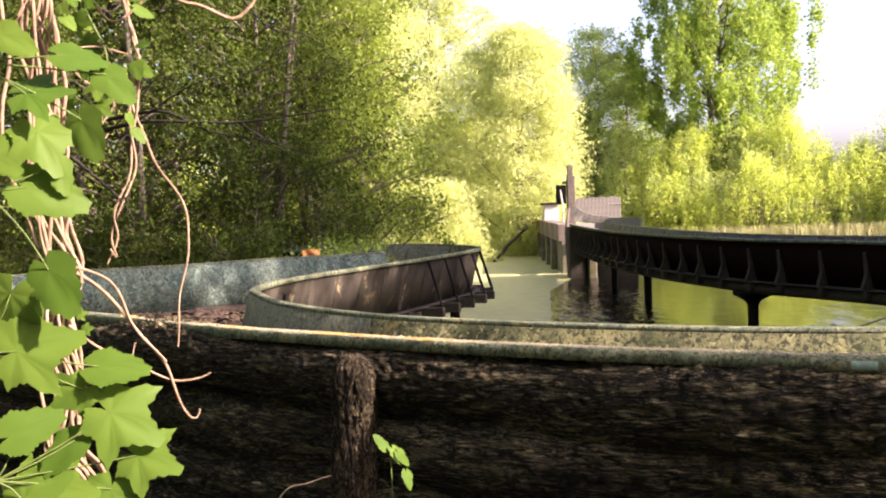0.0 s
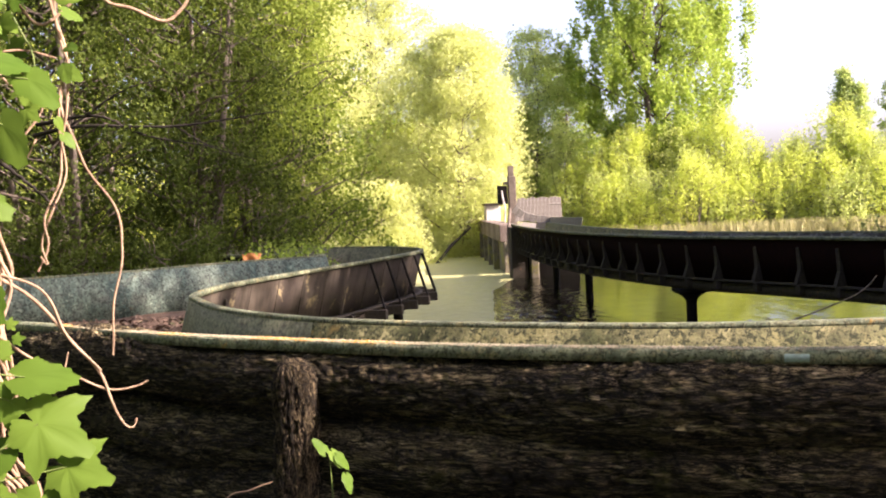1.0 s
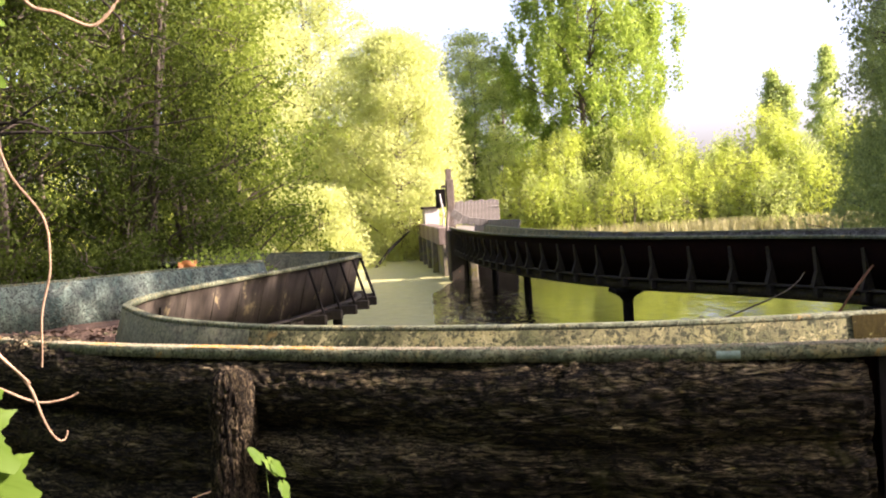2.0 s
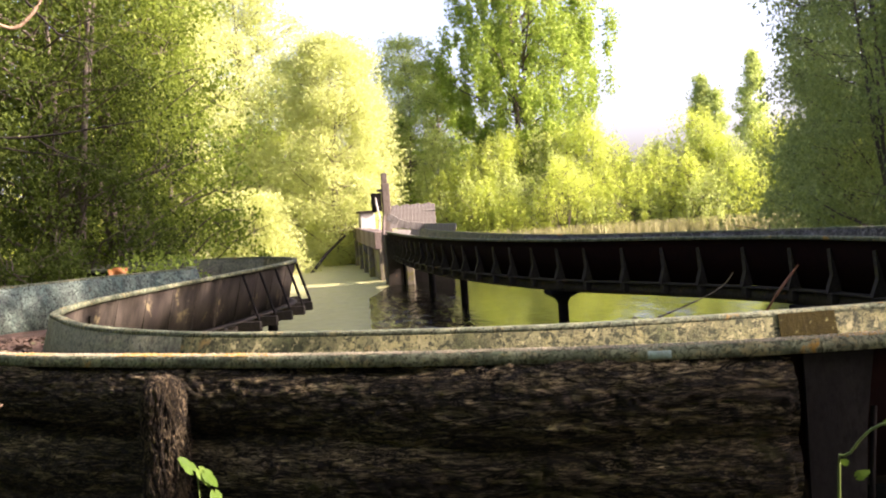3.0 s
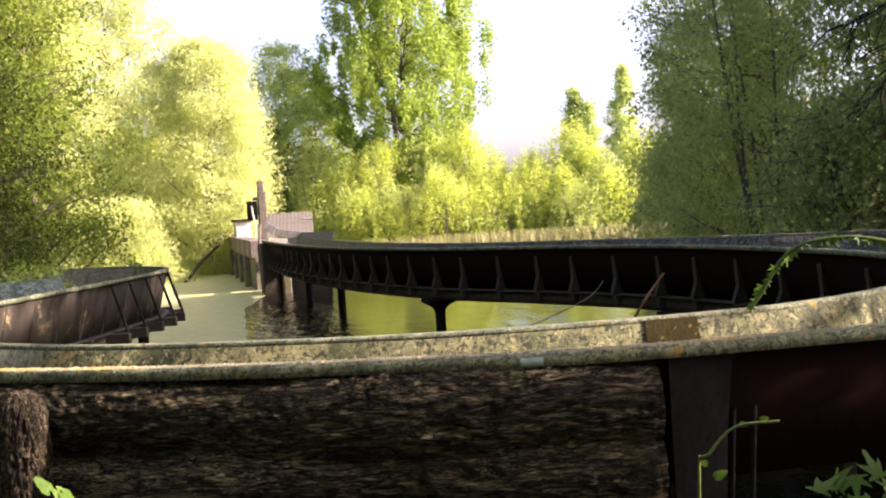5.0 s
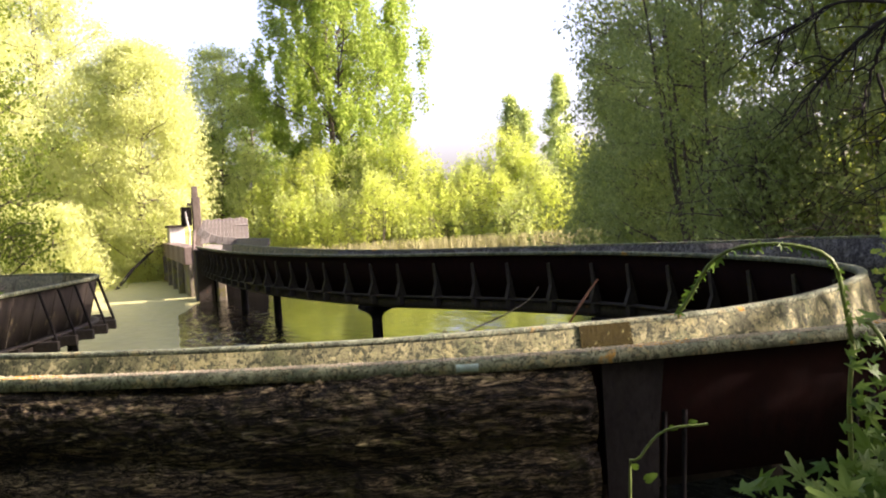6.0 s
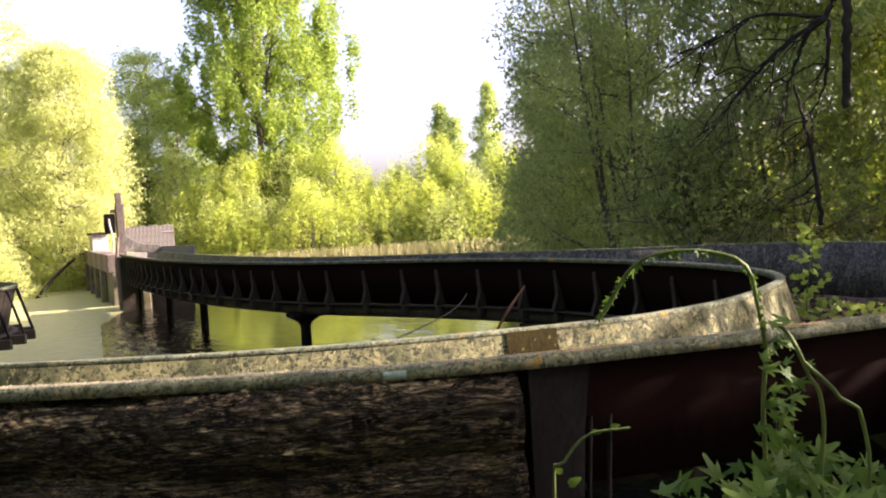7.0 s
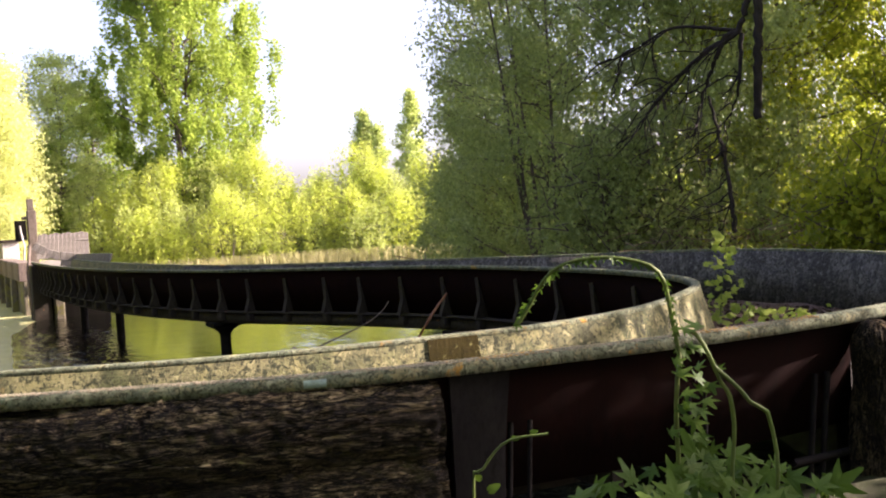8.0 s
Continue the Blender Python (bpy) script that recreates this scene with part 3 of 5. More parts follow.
def clad_log(line, depth, radius, parent, seed):
    """One half-round log that follows the trough's wall, with thick ends."""
    P, S = smooth_line(line[:, :2], 0.02)
    N = left_of(P)
    phi = np.linspace(-0.12 * np.pi, 1.12 * np.pi, 47)
    SS, FF = np.meshgrid(S, phi, indexing="ij")
    taper = np.clip(np.minimum(SS, S[-1] - SS) / 0.05, 0.75, 1) ** 0.5
    R = radius * taper * (1 + 0.14 * np.sin(SS * 1.1 + seed) + 0.09 * np.sin(SS * 2.7 + 2 * seed))
    R = R + bark_relief(SS, FF * radius, seed * 7.0)
    Zc = depth + 0.035 * np.sin(SS * 0.8 + seed * 1.7) + 0.02 * np.sin(SS * 2.6 + seed)
    out = np.sin(FF) * R * 0.95
    V = np.zeros((*SS.shape, 3))
    V[:, :, 0] = P[:, None, 0] - N[:, None, 0] * out
    V[:, :, 1] = P[:, None, 1] - N[:, None, 1] * out
    V[:, :, 2] = RIM + Zc + np.cos(FF) * R
    nS, nF = SS.shape
    i, j = np.meshgrid(np.arange(nS - 1), np.arange(nF - 1), indexing="ij")
    a = i * nF + j
    F = np.stack([a, a + 1, a + nF + 1, a + nF], -1).reshape(-1, 4)
    ends, extra = [], [V.reshape(-1, 3)]
    base = nS * nF
    for row in (0, nS - 1):
        c = V[row].mean(axis=0)
        ring = np.vstack([c + (V[row] - c) * 0.5, c[None]])
        extra.append(ring)
        e = np.arange(nF - 1)
        o = row * nF
        quads = np.stack([o + e, o + e + 1, base + e + 1, base + e], -1)
        caps = np.stack([base + e, base + e + 1, np.full(nF - 1, base + nF), np.full(nF - 1, base + nF)], -1)
        ends += [quads if row else quads[:, ::-1]]
        # the heart of the sawn end, as slim wedges
        ends += [np.stack([base + e[::2], base + e[::2] + 1, base + e[::2] + 2, np.full(len(e[::2]), base + nF)], -1)] if (nF - 1) % 2 == 0 else [caps[:, :4][::1][:0]]
        base += len(ring)
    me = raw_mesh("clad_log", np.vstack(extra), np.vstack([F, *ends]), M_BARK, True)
    return part("clad_log", me, parent)


def cladding(line, label, seed):
    base = new("log_cladding")
    tagged(base, label, "log cladding")
    rng = np.random.default_rng(int(seed * 10))
    for q in range(4):
        cut = int(rng.integers(0, 2))
        clad_log(line[cut:len(line)], -0.275 - 0.40 * q, 0.205 + 0.012 * rng.random(), base, seed + q * 1.3)
    # a near-black sheet behind the logs closes the gaps and stands for their shade
    v, f = sweep(smooth_line(line[:, :2], 0.2)[0], [(0.16, -0.10), (0.03, -0.10), (0.03, -1.75), (0.16, -1.75)], RIM)
    part("backing", raw_mesh("backing", v, f, M_CORE), base)


CL = [k for k in range(len(OL)) if 4.3 < OL[k, 1] < 13.5 and OL[k, 0] < 2.80]
cladding(OL[CL][::4], "dark rough bark cladding of stacked half logs on the trough", 1.0)
CR = [k for k in range(len(OL)) if 5.72 < OL[k, 0] < 9.6 and OL[k, 1] < 6]
cladding(OL[CR][::4], "dark bark cladding of stacked half logs beyond the bare shell", 4.0)


def log_stump(x, y, r, top, label, lean, seed):
    """An upright log with deep furrows and a worn, rounded top."""
    zs = np.r_[np.linspace(-1.45, -0.16, 130), np.linspace(-0.15, 0, 18)]
    th = np.linspace(0, 2 * np.pi, 150, endpoint=False)
    T, Z = np.meshgrid(th, zs, indexing="xy")
    R = r * (1 + 0.10 * np.sin(T * 2 + Z * 2 + seed) + 0.16 * np.exp(-((Z + 0.42) / 0.12) ** 2) * np.cos(T + 0.6))
    cap = np.clip((Z + 0.16) / 0.16, 0, 1)
    R = R * np.sqrt(np.clip(1 - cap ** 2 * 0.985, 0, 1))
    turn = np.minimum(T, 2 * np.pi - T) * r
    R = R + bark_relief(Z * 1.1, turn * 1.3, seed) * 0.8 * (1 - cap * 0.6)
    V = np.stack([x + R * np.cos(T) + lean * Z, y + R * np.sin(T), RIM + top + Z + 0.01 * fractal(T * 2, Z * 9, 2)], -1)
    nz, nt_ = V.shape[:2]
    i, j = np.meshgrid(np.arange(nz - 1), np.arange(nt_), indexing="ij")
    a, b = i * nt_ + j, i * nt_ + (j + 1) % nt_
    F = np.stack([a, b, b + nt_, a + nt_], -1).reshape(-1, 4)
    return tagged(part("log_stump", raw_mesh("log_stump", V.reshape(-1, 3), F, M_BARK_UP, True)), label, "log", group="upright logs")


log_stump(-0.585, 6.04, 0.105, -0.07, "short upright bark log against the cladding", 0.03, 2.0)
log_stump(5.78, 4.12, 0.12, -0.05, "short upright bark log at the end of the cladding", 0.03, 6.0)

# ---------------------------------------------------------------- trees


def leaf_cloud(centres, sizes, count, leaf, rng, flat=0.35, droop=0.0, aspect=0.5, upright=0.75):
    """Many small leaves scattered round clump centres."""
    n = len(centres)
    k = rng.integers(0, n, count)
    off = rng.normal(0, 1, (count, 3))
    off *= (rng.random((count, 1)) ** 0.5) / (np.linalg.norm(off, axis=1)[:, None] + 1e-9)
    off[:, 2] *= upright
    if upright > 1:
        off[:, :2] *= 0.55
    P = centres[k] + off * sizes[k][:, None] * 1.0
    if droop:
        P[:, 2] -= droop * rng.random(count) ** 2 * sizes[k] * 2
    L = leaf * (0.6 + 0.8 * rng.random(count))
    D = rng.normal(0, 1, (count, 3))
    D[:, 2] -= 0.4 + droop * 2
    D /= np.linalg.norm(D, axis=1)[:, None]
    U = rng.normal(0, 1, (count, 3))
    U[:, 2] += flat
    S = np.cross(D, U)
    S /= np.linalg.norm(S, axis=1)[:, None] + 1e-9
    tip, side = P + D * (L * 0.8)[:, None], S * (L * aspect * 0.6)[:, None]
    return np.stack([P, tip + side, tip - side], 1).reshape(-1, 3), np.arange(count * 3).reshape(-1, 3)


def limb(a, b, r0, r1, rng, bend=0.12, steps=7, sides=5):
    a, b = np.array(a, float), np.array(b, float)
    s = np.linspace(0, 1, steps)[:, None]
    L = np.linalg.norm(b - a)
    w = rng.normal(0, bend * L, 3)
    w2 = rng.normal(0, bend * L * 0.4, 3)
    P = a + (b - a) * s + w * (s * (1 - s)) * 2 + w2 * np.sin(s * 6.28)
    return tube_arrays(P, np.linspace(r0, r1, steps), sides)


def tree(name, x, y, height, radius, material, label, leaves=20000, leaf=0.12, crown_low=0.15, shape="round", trunk_r=0.16, clumps=150, clump=0.7, droop=0.0, limbs=40, seed=1, z=None, stems=1, lean=(0, 0), aspect=0.5, group="trees round the pond", category="tree", upright=0.75):
    rng = np.random.default_rng(seed)
    base = new(name)
    z0 = float(ground_height(np.array([x * 1.0]), np.array([y * 1.0]))[0]) - 0.1 if z is None else z
    base.location = (x, y, z0)
    tagged(base, label, category, group=group)
    h = rng.random(clumps) ** 0.9
    th = rng.random(clumps) * 2 * np.pi
    if shape == "round":
        env = np.sqrt(np.clip(1 - (2 * h - 1) ** 2, 0.05, 1)) ** 0.8
    elif shape == "column":
        env = np.clip(1.02 - h, 0.03, 1) ** 0.7 * np.clip(h * 6 + 0.4, 0, 1)
    elif shape == "poplar":
        env = np.clip(np.minimum(h * 2.6 + 0.35, (1.06 - h) * 1.5 + 0.12), 0.1, 1)
    else:
        env = np.clip(1.05 - 0.4 * h, 0.2, 1)
    env = env * (1 + 0.22 * np.sin(3 * th + seed) + 0.15 * np.sin(7 * h * 3 + 5 * th))
    rr = radius * env * rng.random(clumps) ** 0.42
    zc = height * (crown_low + (1 - crown_low) * h)
    cen = np.stack([rr * np.cos(th) + lean[0] * h, rr * np.sin(th) + lean[1] * h, zc], 1)
    size = clump * (0.6 + 0.8 * rng.random(clumps))
    pieces = []
    for s in range(stems):
        ang, sp = rng.random() * 6.28, 0.0 if stems == 1 else radius * 0.35
        topx, topy = lean[0] + sp * 1.6 * math.cos(ang), lean[1] + sp * 1.6 * math.sin(ang)
        pieces.append(limb((sp * 0.3 * math.cos(ang), sp * 0.3 * math.sin(ang), 0), (topx, topy, height * (0.94 if stems == 1 else 0.8)), trunk_r, trunk_r * 0.12, rng, 0.025, 12, 8))
    part("trunk", raw_mesh("trunk", *gather(pieces), M_TRUNK, True), base)
    pieces = []
    for k in rng.permutation(clumps)[:limbs]:
        zs = max(0.05 * height, cen[k, 2] - (0.25 + 0.5 * rng.random()) * max(rr[k], 0.5))
        f = zs / height
        pieces.append(limb((lean[0] * f, lean[1] * f, zs), cen[k], trunk_r * 0.34 * (1 - 0.6 * f), 0.012, rng, 0.10, 7, 5))
        for _ in range(2):
            pieces.append(limb(cen[k] * 0.8 + np.array((lean[0] * f, lean[1] * f, zs)) * 0.2, cen[k] + rng.normal(0, size[k] * 0.8, 3), 0.018, 0.005, rng, 0.1, 4, 3))
    if pieces:
        tagged(part("branchwork", raw_mesh("branchwork", *gather(pieces), M_TRUNK, True), base), kind="stuff")
    part("crown", raw_mesh("crown", *leaf_cloud(cen, size, leaves, leaf, rng, droop=droop, aspect=aspect, upright=upright), material), base)
    return base


# trees on the canal's shaded bank; shade and sunlit edge are in leaf colours
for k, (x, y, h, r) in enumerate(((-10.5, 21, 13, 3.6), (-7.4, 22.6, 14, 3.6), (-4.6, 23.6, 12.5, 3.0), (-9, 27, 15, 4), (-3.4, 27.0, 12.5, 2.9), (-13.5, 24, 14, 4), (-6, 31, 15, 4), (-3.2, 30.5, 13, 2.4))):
    tree("bank_tree", x, y, h, r, M_LEAF_EDGE if x > -3.5 else M_LEAF_DARK, "dense green tree with thin bare twigs, leaves darkened for shade" if x < -3.5 else "dense green tree over the canal, leaves lightened as its sunlit edge", 56000 if y < 26 else 40000, 0.10 if y < 26 else 0.13, 0.03, "other", 0.13, 420, 0.7, 0.1, 140, 10 + k, stems=3)
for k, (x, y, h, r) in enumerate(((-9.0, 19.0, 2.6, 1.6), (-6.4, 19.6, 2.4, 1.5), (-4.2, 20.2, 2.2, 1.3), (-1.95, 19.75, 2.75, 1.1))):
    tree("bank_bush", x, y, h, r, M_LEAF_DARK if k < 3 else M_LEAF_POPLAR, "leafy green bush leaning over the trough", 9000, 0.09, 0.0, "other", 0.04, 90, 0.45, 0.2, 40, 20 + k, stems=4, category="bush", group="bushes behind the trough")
for k in range(5):
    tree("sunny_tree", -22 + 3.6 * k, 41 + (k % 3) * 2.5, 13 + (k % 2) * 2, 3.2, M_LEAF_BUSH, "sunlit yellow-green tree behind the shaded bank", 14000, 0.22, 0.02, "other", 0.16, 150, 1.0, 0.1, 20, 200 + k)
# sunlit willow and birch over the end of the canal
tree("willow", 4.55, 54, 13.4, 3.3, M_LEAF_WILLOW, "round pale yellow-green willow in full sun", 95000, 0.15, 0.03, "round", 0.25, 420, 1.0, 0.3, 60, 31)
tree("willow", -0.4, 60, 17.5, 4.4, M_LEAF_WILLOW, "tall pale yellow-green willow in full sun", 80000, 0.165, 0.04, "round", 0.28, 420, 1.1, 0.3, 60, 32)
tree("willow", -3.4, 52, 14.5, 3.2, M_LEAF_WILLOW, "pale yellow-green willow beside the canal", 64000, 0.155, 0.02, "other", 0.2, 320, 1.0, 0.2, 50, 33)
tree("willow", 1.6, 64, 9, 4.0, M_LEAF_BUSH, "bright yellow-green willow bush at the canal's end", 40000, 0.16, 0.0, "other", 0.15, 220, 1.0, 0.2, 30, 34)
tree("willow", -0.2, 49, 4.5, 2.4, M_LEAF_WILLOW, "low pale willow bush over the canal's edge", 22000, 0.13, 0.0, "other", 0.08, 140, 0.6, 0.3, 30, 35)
# trees behind the landing
tree("birch", 10.6, 66, 14.0, 3.0, M_LEAF_BIRCH, "light-green feathery birch behind the landing", 26000, 0.17, 0.1, "round", 0.14, 220, 0.8, 0.1, 50, 41)
tree("alder", 13.2, 69, 12.0, 3.2, M_LEAF_POPLAR, "mid-green tree behind the landing", 36000, 0.18, 0.05, "round", 0.2, 200, 1.0, 0.1, 50, 42)
tree("alder", 9.2, 68, 8.5, 3.0, M_LEAF_POPLAR, "low mid-green tree behind the landing", 36000, 0.18, 0.0, "other", 0.2, 180, 1.0, 0.1, 40, 43)
tree("poplar", 17.6, 61, 25.0, 5.2, M_LEAF_POPLAR, "tall bright-green poplar with a pale trunk", 110000, 0.22, 0.15, "poplar", 0.26, 620, 0.85, 0.0, 150, 51, aspect=0.6, upright=1.5)
rng0 = np.random.default_rng(7)
for k in range(58):
    back = k < 26
    f = (k / 25) if back else ((k - 26) / 31)
    x, y = 11.4 + 26 * f + rng0.normal(0, 0.7), (60.0 if back else 56.5) - 9 * f + rng0.normal(0, 1.2)
    tall = (4.9 if f < 0.4 else 4.1) + 2.6 * rng0.random() if back else 2.8 + 2.8 * rng0.random()
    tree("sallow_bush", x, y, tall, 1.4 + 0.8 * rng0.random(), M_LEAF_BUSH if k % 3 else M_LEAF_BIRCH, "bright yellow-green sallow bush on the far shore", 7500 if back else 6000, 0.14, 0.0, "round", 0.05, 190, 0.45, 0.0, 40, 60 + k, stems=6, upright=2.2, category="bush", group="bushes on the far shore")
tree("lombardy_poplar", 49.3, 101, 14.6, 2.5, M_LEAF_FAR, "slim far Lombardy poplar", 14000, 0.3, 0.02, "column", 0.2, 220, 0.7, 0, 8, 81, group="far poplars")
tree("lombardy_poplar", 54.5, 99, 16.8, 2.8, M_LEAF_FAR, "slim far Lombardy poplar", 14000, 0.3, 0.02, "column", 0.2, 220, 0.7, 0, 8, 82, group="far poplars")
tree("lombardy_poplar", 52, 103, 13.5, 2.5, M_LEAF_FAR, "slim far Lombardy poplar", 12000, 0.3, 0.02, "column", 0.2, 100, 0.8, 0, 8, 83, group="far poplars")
# grey willow and wood on the sunny bank
for k, (x, y, h, r) in enumerate(((15.4, 20.4, 14, 3.8), (17.8, 25.0, 9.5, 3.6), (20.5, 29.5, 8.0, 3.4), (13.9, 16.2, 4.2, 1.8), (16.2, 16.0, 12, 2.8))):
    tree("grey_willow", x, y, h, r, M_LEAF_GREY, "large grey-green willow hanging over the trough", 56000 if h > 5 else 14000, 0.125, 0.02, "other", 0.06, 460, 0.62, 0.4, 90, 90 + k, stems=4, aspect=0.42)
for k, (x, y, h, r) in enumerate(((19.8, 17.5, 15, 3.4), (23, 19, 17, 4), (22.5, 13.5, 22, 4), (27, 24, 19, 4.5), (27, 14, 24, 4.5), (31, 19, 18, 5), (17.5, 11.5, 3.2, 1.6), (15.2, 10.6, 2.4, 1.2))):
    tree("wood_tree" if h > 5 else "wood_bush", x, y, h, r, M_LEAF_WOOD, "yellow-green tree of the wood on the bank" if h > 5 else "low yellow-green bush under the wood", 38000 if h > 5 else 12000, 0.15, 0.03, "other", 0.16, 280, 0.9, 0.1, 70, 100 + k, group="trees of the wood")
# trees added out of view beside and behind the camera for shade and dapples
for k, (x, y, h, r) in enumerate(((20.0, 7.0, 22, 3.2), (25.5, 10.5, 23, 4.2), (13, -12, 15, 4.2), (16.8, 3.0, 13, 2.6), (4, -9, 14, 4.8), (-5, -7, 14, 5), (-11, -2, 15, 5), (-14, 6, 15, 5), (-13, 15, 15, 4.5))):
    tree("wood_tree", x, y, h, r, M_LEAF_POPLAR, "broad green tree added out of view for shade", 2600 if k == 3 else 8500, 0.46, 0.12, "round", 0.25, 190, 1.1, 0.1, 30, 120 + k, group="trees of the wood")


def far_woods():
    rng = np.random.default_rng(9)
    cs, ss = [], []
    for k in range(150):
        az, dist = rng.uniform(-1.2, 1.3), rng.uniform(76, 110)
        if 0.28 < az < 0.62:
            dist += 45
        x, y, h = dist * math.sin(az), dist * math.cos(az), rng.uniform(6, 11) * (0.75 if 0.28 < az < 0.62 else 1)
        for _ in range(26):
            q = rng.random()
            cs.append((x + rng.normal(0, 1.8), y + rng.normal(0, 1.8), h * q))
            ss.append(1.2)
    v, f = leaf_cloud(np.array(cs), np.array(ss), 60000, 0.6, rng)
    tagged(part("far_woods", raw_mesh("far_woods", v, f, M_LEAF_BUSH)), "distant light-green woods behind the pond", "woods", kind="stuff")


far_woods()


def brush_pile():
    """Dead brown twigs lying under the wood."""
    rng = np.random.default_rng(14)
    pieces = []
    for _ in range(420):
        x, y = 16.5 + rng.normal(0, 2.0), 13.3 + rng.normal(0, 1.0)
        z = 0.6 + 1.7 * rng.random() ** 1.6
        L, th = 0.5 + 0.9 * rng.random(), rng.random() * 6.28
        pieces.append(limb((x, y, z), (x + L * math.cos(th), y + L * math.sin(th), z + rng.normal(0, 0.3)), 0.012, 0.004, rng, 0.15, 4, 3))
    tagged(part("brush_pile", raw_mesh("brush_pile", *gather(pieces), M_VINE)), "heap of dead reddish-brown twigs under the wood", "brushwood", kind="stuff")


brush_pile()


def reeds():
    rng = np.random.default_rng(11)
    n = 9000
    f = rng.random(n)
    x, y = 11 + 22 * f + rng.normal(0, 0.6, n), 55.5 - 9.5 * f + rng.normal(0, 0.9, n) - 1.5
    h = 0.7 + 0.7 * rng.random(n)
    th = rng.random(n) * 6.28
    w = 0.03
    V = np.zeros((n, 4, 3))
    lean = rng.normal(0, 0.15, (n, 2))
    for c, (sx, sz) in enumerate(((-1, 0), (1, 0), (0.3, 1), (-0.3, 1))):
        V[:, c, 0] = x + np.cos(th) * w * sx + lean[:, 0] * sz * h
        V[:, c, 1] = y + np.sin(th) * w * sx + lean[:, 1] * sz * h
        V[:, c, 2] = -0.1 + sz * h
    tagged(part("reeds", raw_mesh("reeds", V.reshape(-1, 3), np.arange(n * 4).reshape(-1, 4), M_REED)), "dry straw-coloured reeds on the far shore", "reeds", kind="stuff")


reeds()

# an unseen tree, added to keep the cladding and the shell in the shade
tree("shade_tree", 12.8, 0.0, 10.5, 1.5, M_LEAF_DARK, "slim dense tree added out of view to shade cladding and shell", 14000, 0.2, 0.15, "column", 0.09, 140, 0.6, 0.1, 30, 161, group="trees of the wood")
# an unseen bush beside the path, added to keep the low plants shaded
tree("shade_bush", 4.8, 0.3, 3.4, 1.2, M_LEAF_DARK, "dense green bush added out of view to shade the low plants", 9000, 0.12, 0.0, "other", 0.05, 110, 0.45, 0.1, 20, 160, stems=4, category="bush", group="bushes beside the path")

# ---------------------------------------------------------------- fittings of the trough


def at_x(P, x, ylim):
    """Index of the near stretch's station at a given x."""
    k = [q for q in range(len(P)) if P[q, 1] < ylim]
    return min(k, key=lambda q: abs(P[q, 0] - x))


ON = left_of(OL)
ka, kb = at_x(PL, 3.25, 8), at_x(PL, 3.56, 8)
part("repair_plate", raw_mesh("repair_plate", *sweep(PL[ka:kb + 1], [(-0.004, -0.004), (-0.012, -0.004), (-0.226, -0.77), (-0.216, -0.77)], RIM), M_REPAIR), flume, "brown repair plate over a joint")
ka, kb = at_x(OL, 2.05, 8), at_x(OL, 2.18, 8)
part("paint_patch", raw_mesh("paint_patch", *sweep(OL[ka:kb + 1], [(-0.119, -0.008), (-0.122, -0.008), (-0.122, -0.05), (-0.119, -0.05)], RIM), M_TURQ), flume, "bare turquoise paint")


def lichen_crust(count, seed, material, label, patchy):
    """Small crusty lichen lumps on top of the near flange."""
    rng = np.random.default_rng(seed)
    k0, k1 = at_x(OL, -2.6, 9), at_x(OL, 5.4, 8)
    st = rng.uniform(k0, k1 - 1, count)
    if patchy:
        st = np.clip(rng.choice(rng.uniform(k0, k1 - 1, 9), count) + rng.normal(0, 0.9, count), k0, k1 - 1)
    i0 = st.astype(int)
    f = (st - i0)[:, None]
    P = OL[i0, :2] * (1 - f) + OL[i0 + 1, :2] * f - ON[i0] * rng.uniform(0.012, 0.108, count)[:, None]
    R = 0.003 + 0.006 * rng.random(count) ** 2
    out = np.array([(1, 0, 0), (0, 1, 0), (-1, 0, 0), (0, -1, 0), (0, 0, 0.7), (0, 0, -0.7)])
    jit = 1 + 0.35 * rng.normal(0, 1, (count, 6, 1))
    V = np.concatenate([P, np.full((count, 1), RIM + 0.012)], 1)[:, None] + out[None] * R[:, None, None] * jit
    tri = np.array([(0, 1, 4), (1, 2, 4), (2, 3, 4), (3, 0, 4), (1, 0, 5), (2, 1, 5), (3, 2, 5), (0, 3, 5)])
    F = (tri[None] + 6 * np.arange(count)[:, None, None]).reshape(-1, 3)
    tagged(part("lichen_crust", raw_mesh("lichen_crust", V.reshape(-1, 3), F, material), flume), label, kind="stuff")


M_CRUST = surface("pale_lichen", (0.30, 0.27, 0.17), (0.42, 0.37, 0.26), (0.18, 0.15, 0.09), 6.0, 40.0)
M_CRUST_ORANGE = surface("orange_lichen", (0.40, 0.22, 0.04), (0.46, 0.29, 0.07), (0.28, 0.16, 0.05), 6.0, 40.0)
lichen_crust(5200, 71, M_CRUST, "pale crusty lichen on the flange", False)
lichen_crust(1500, 72, M_CRUST_ORANGE, "orange lichen patches on the flange", True)


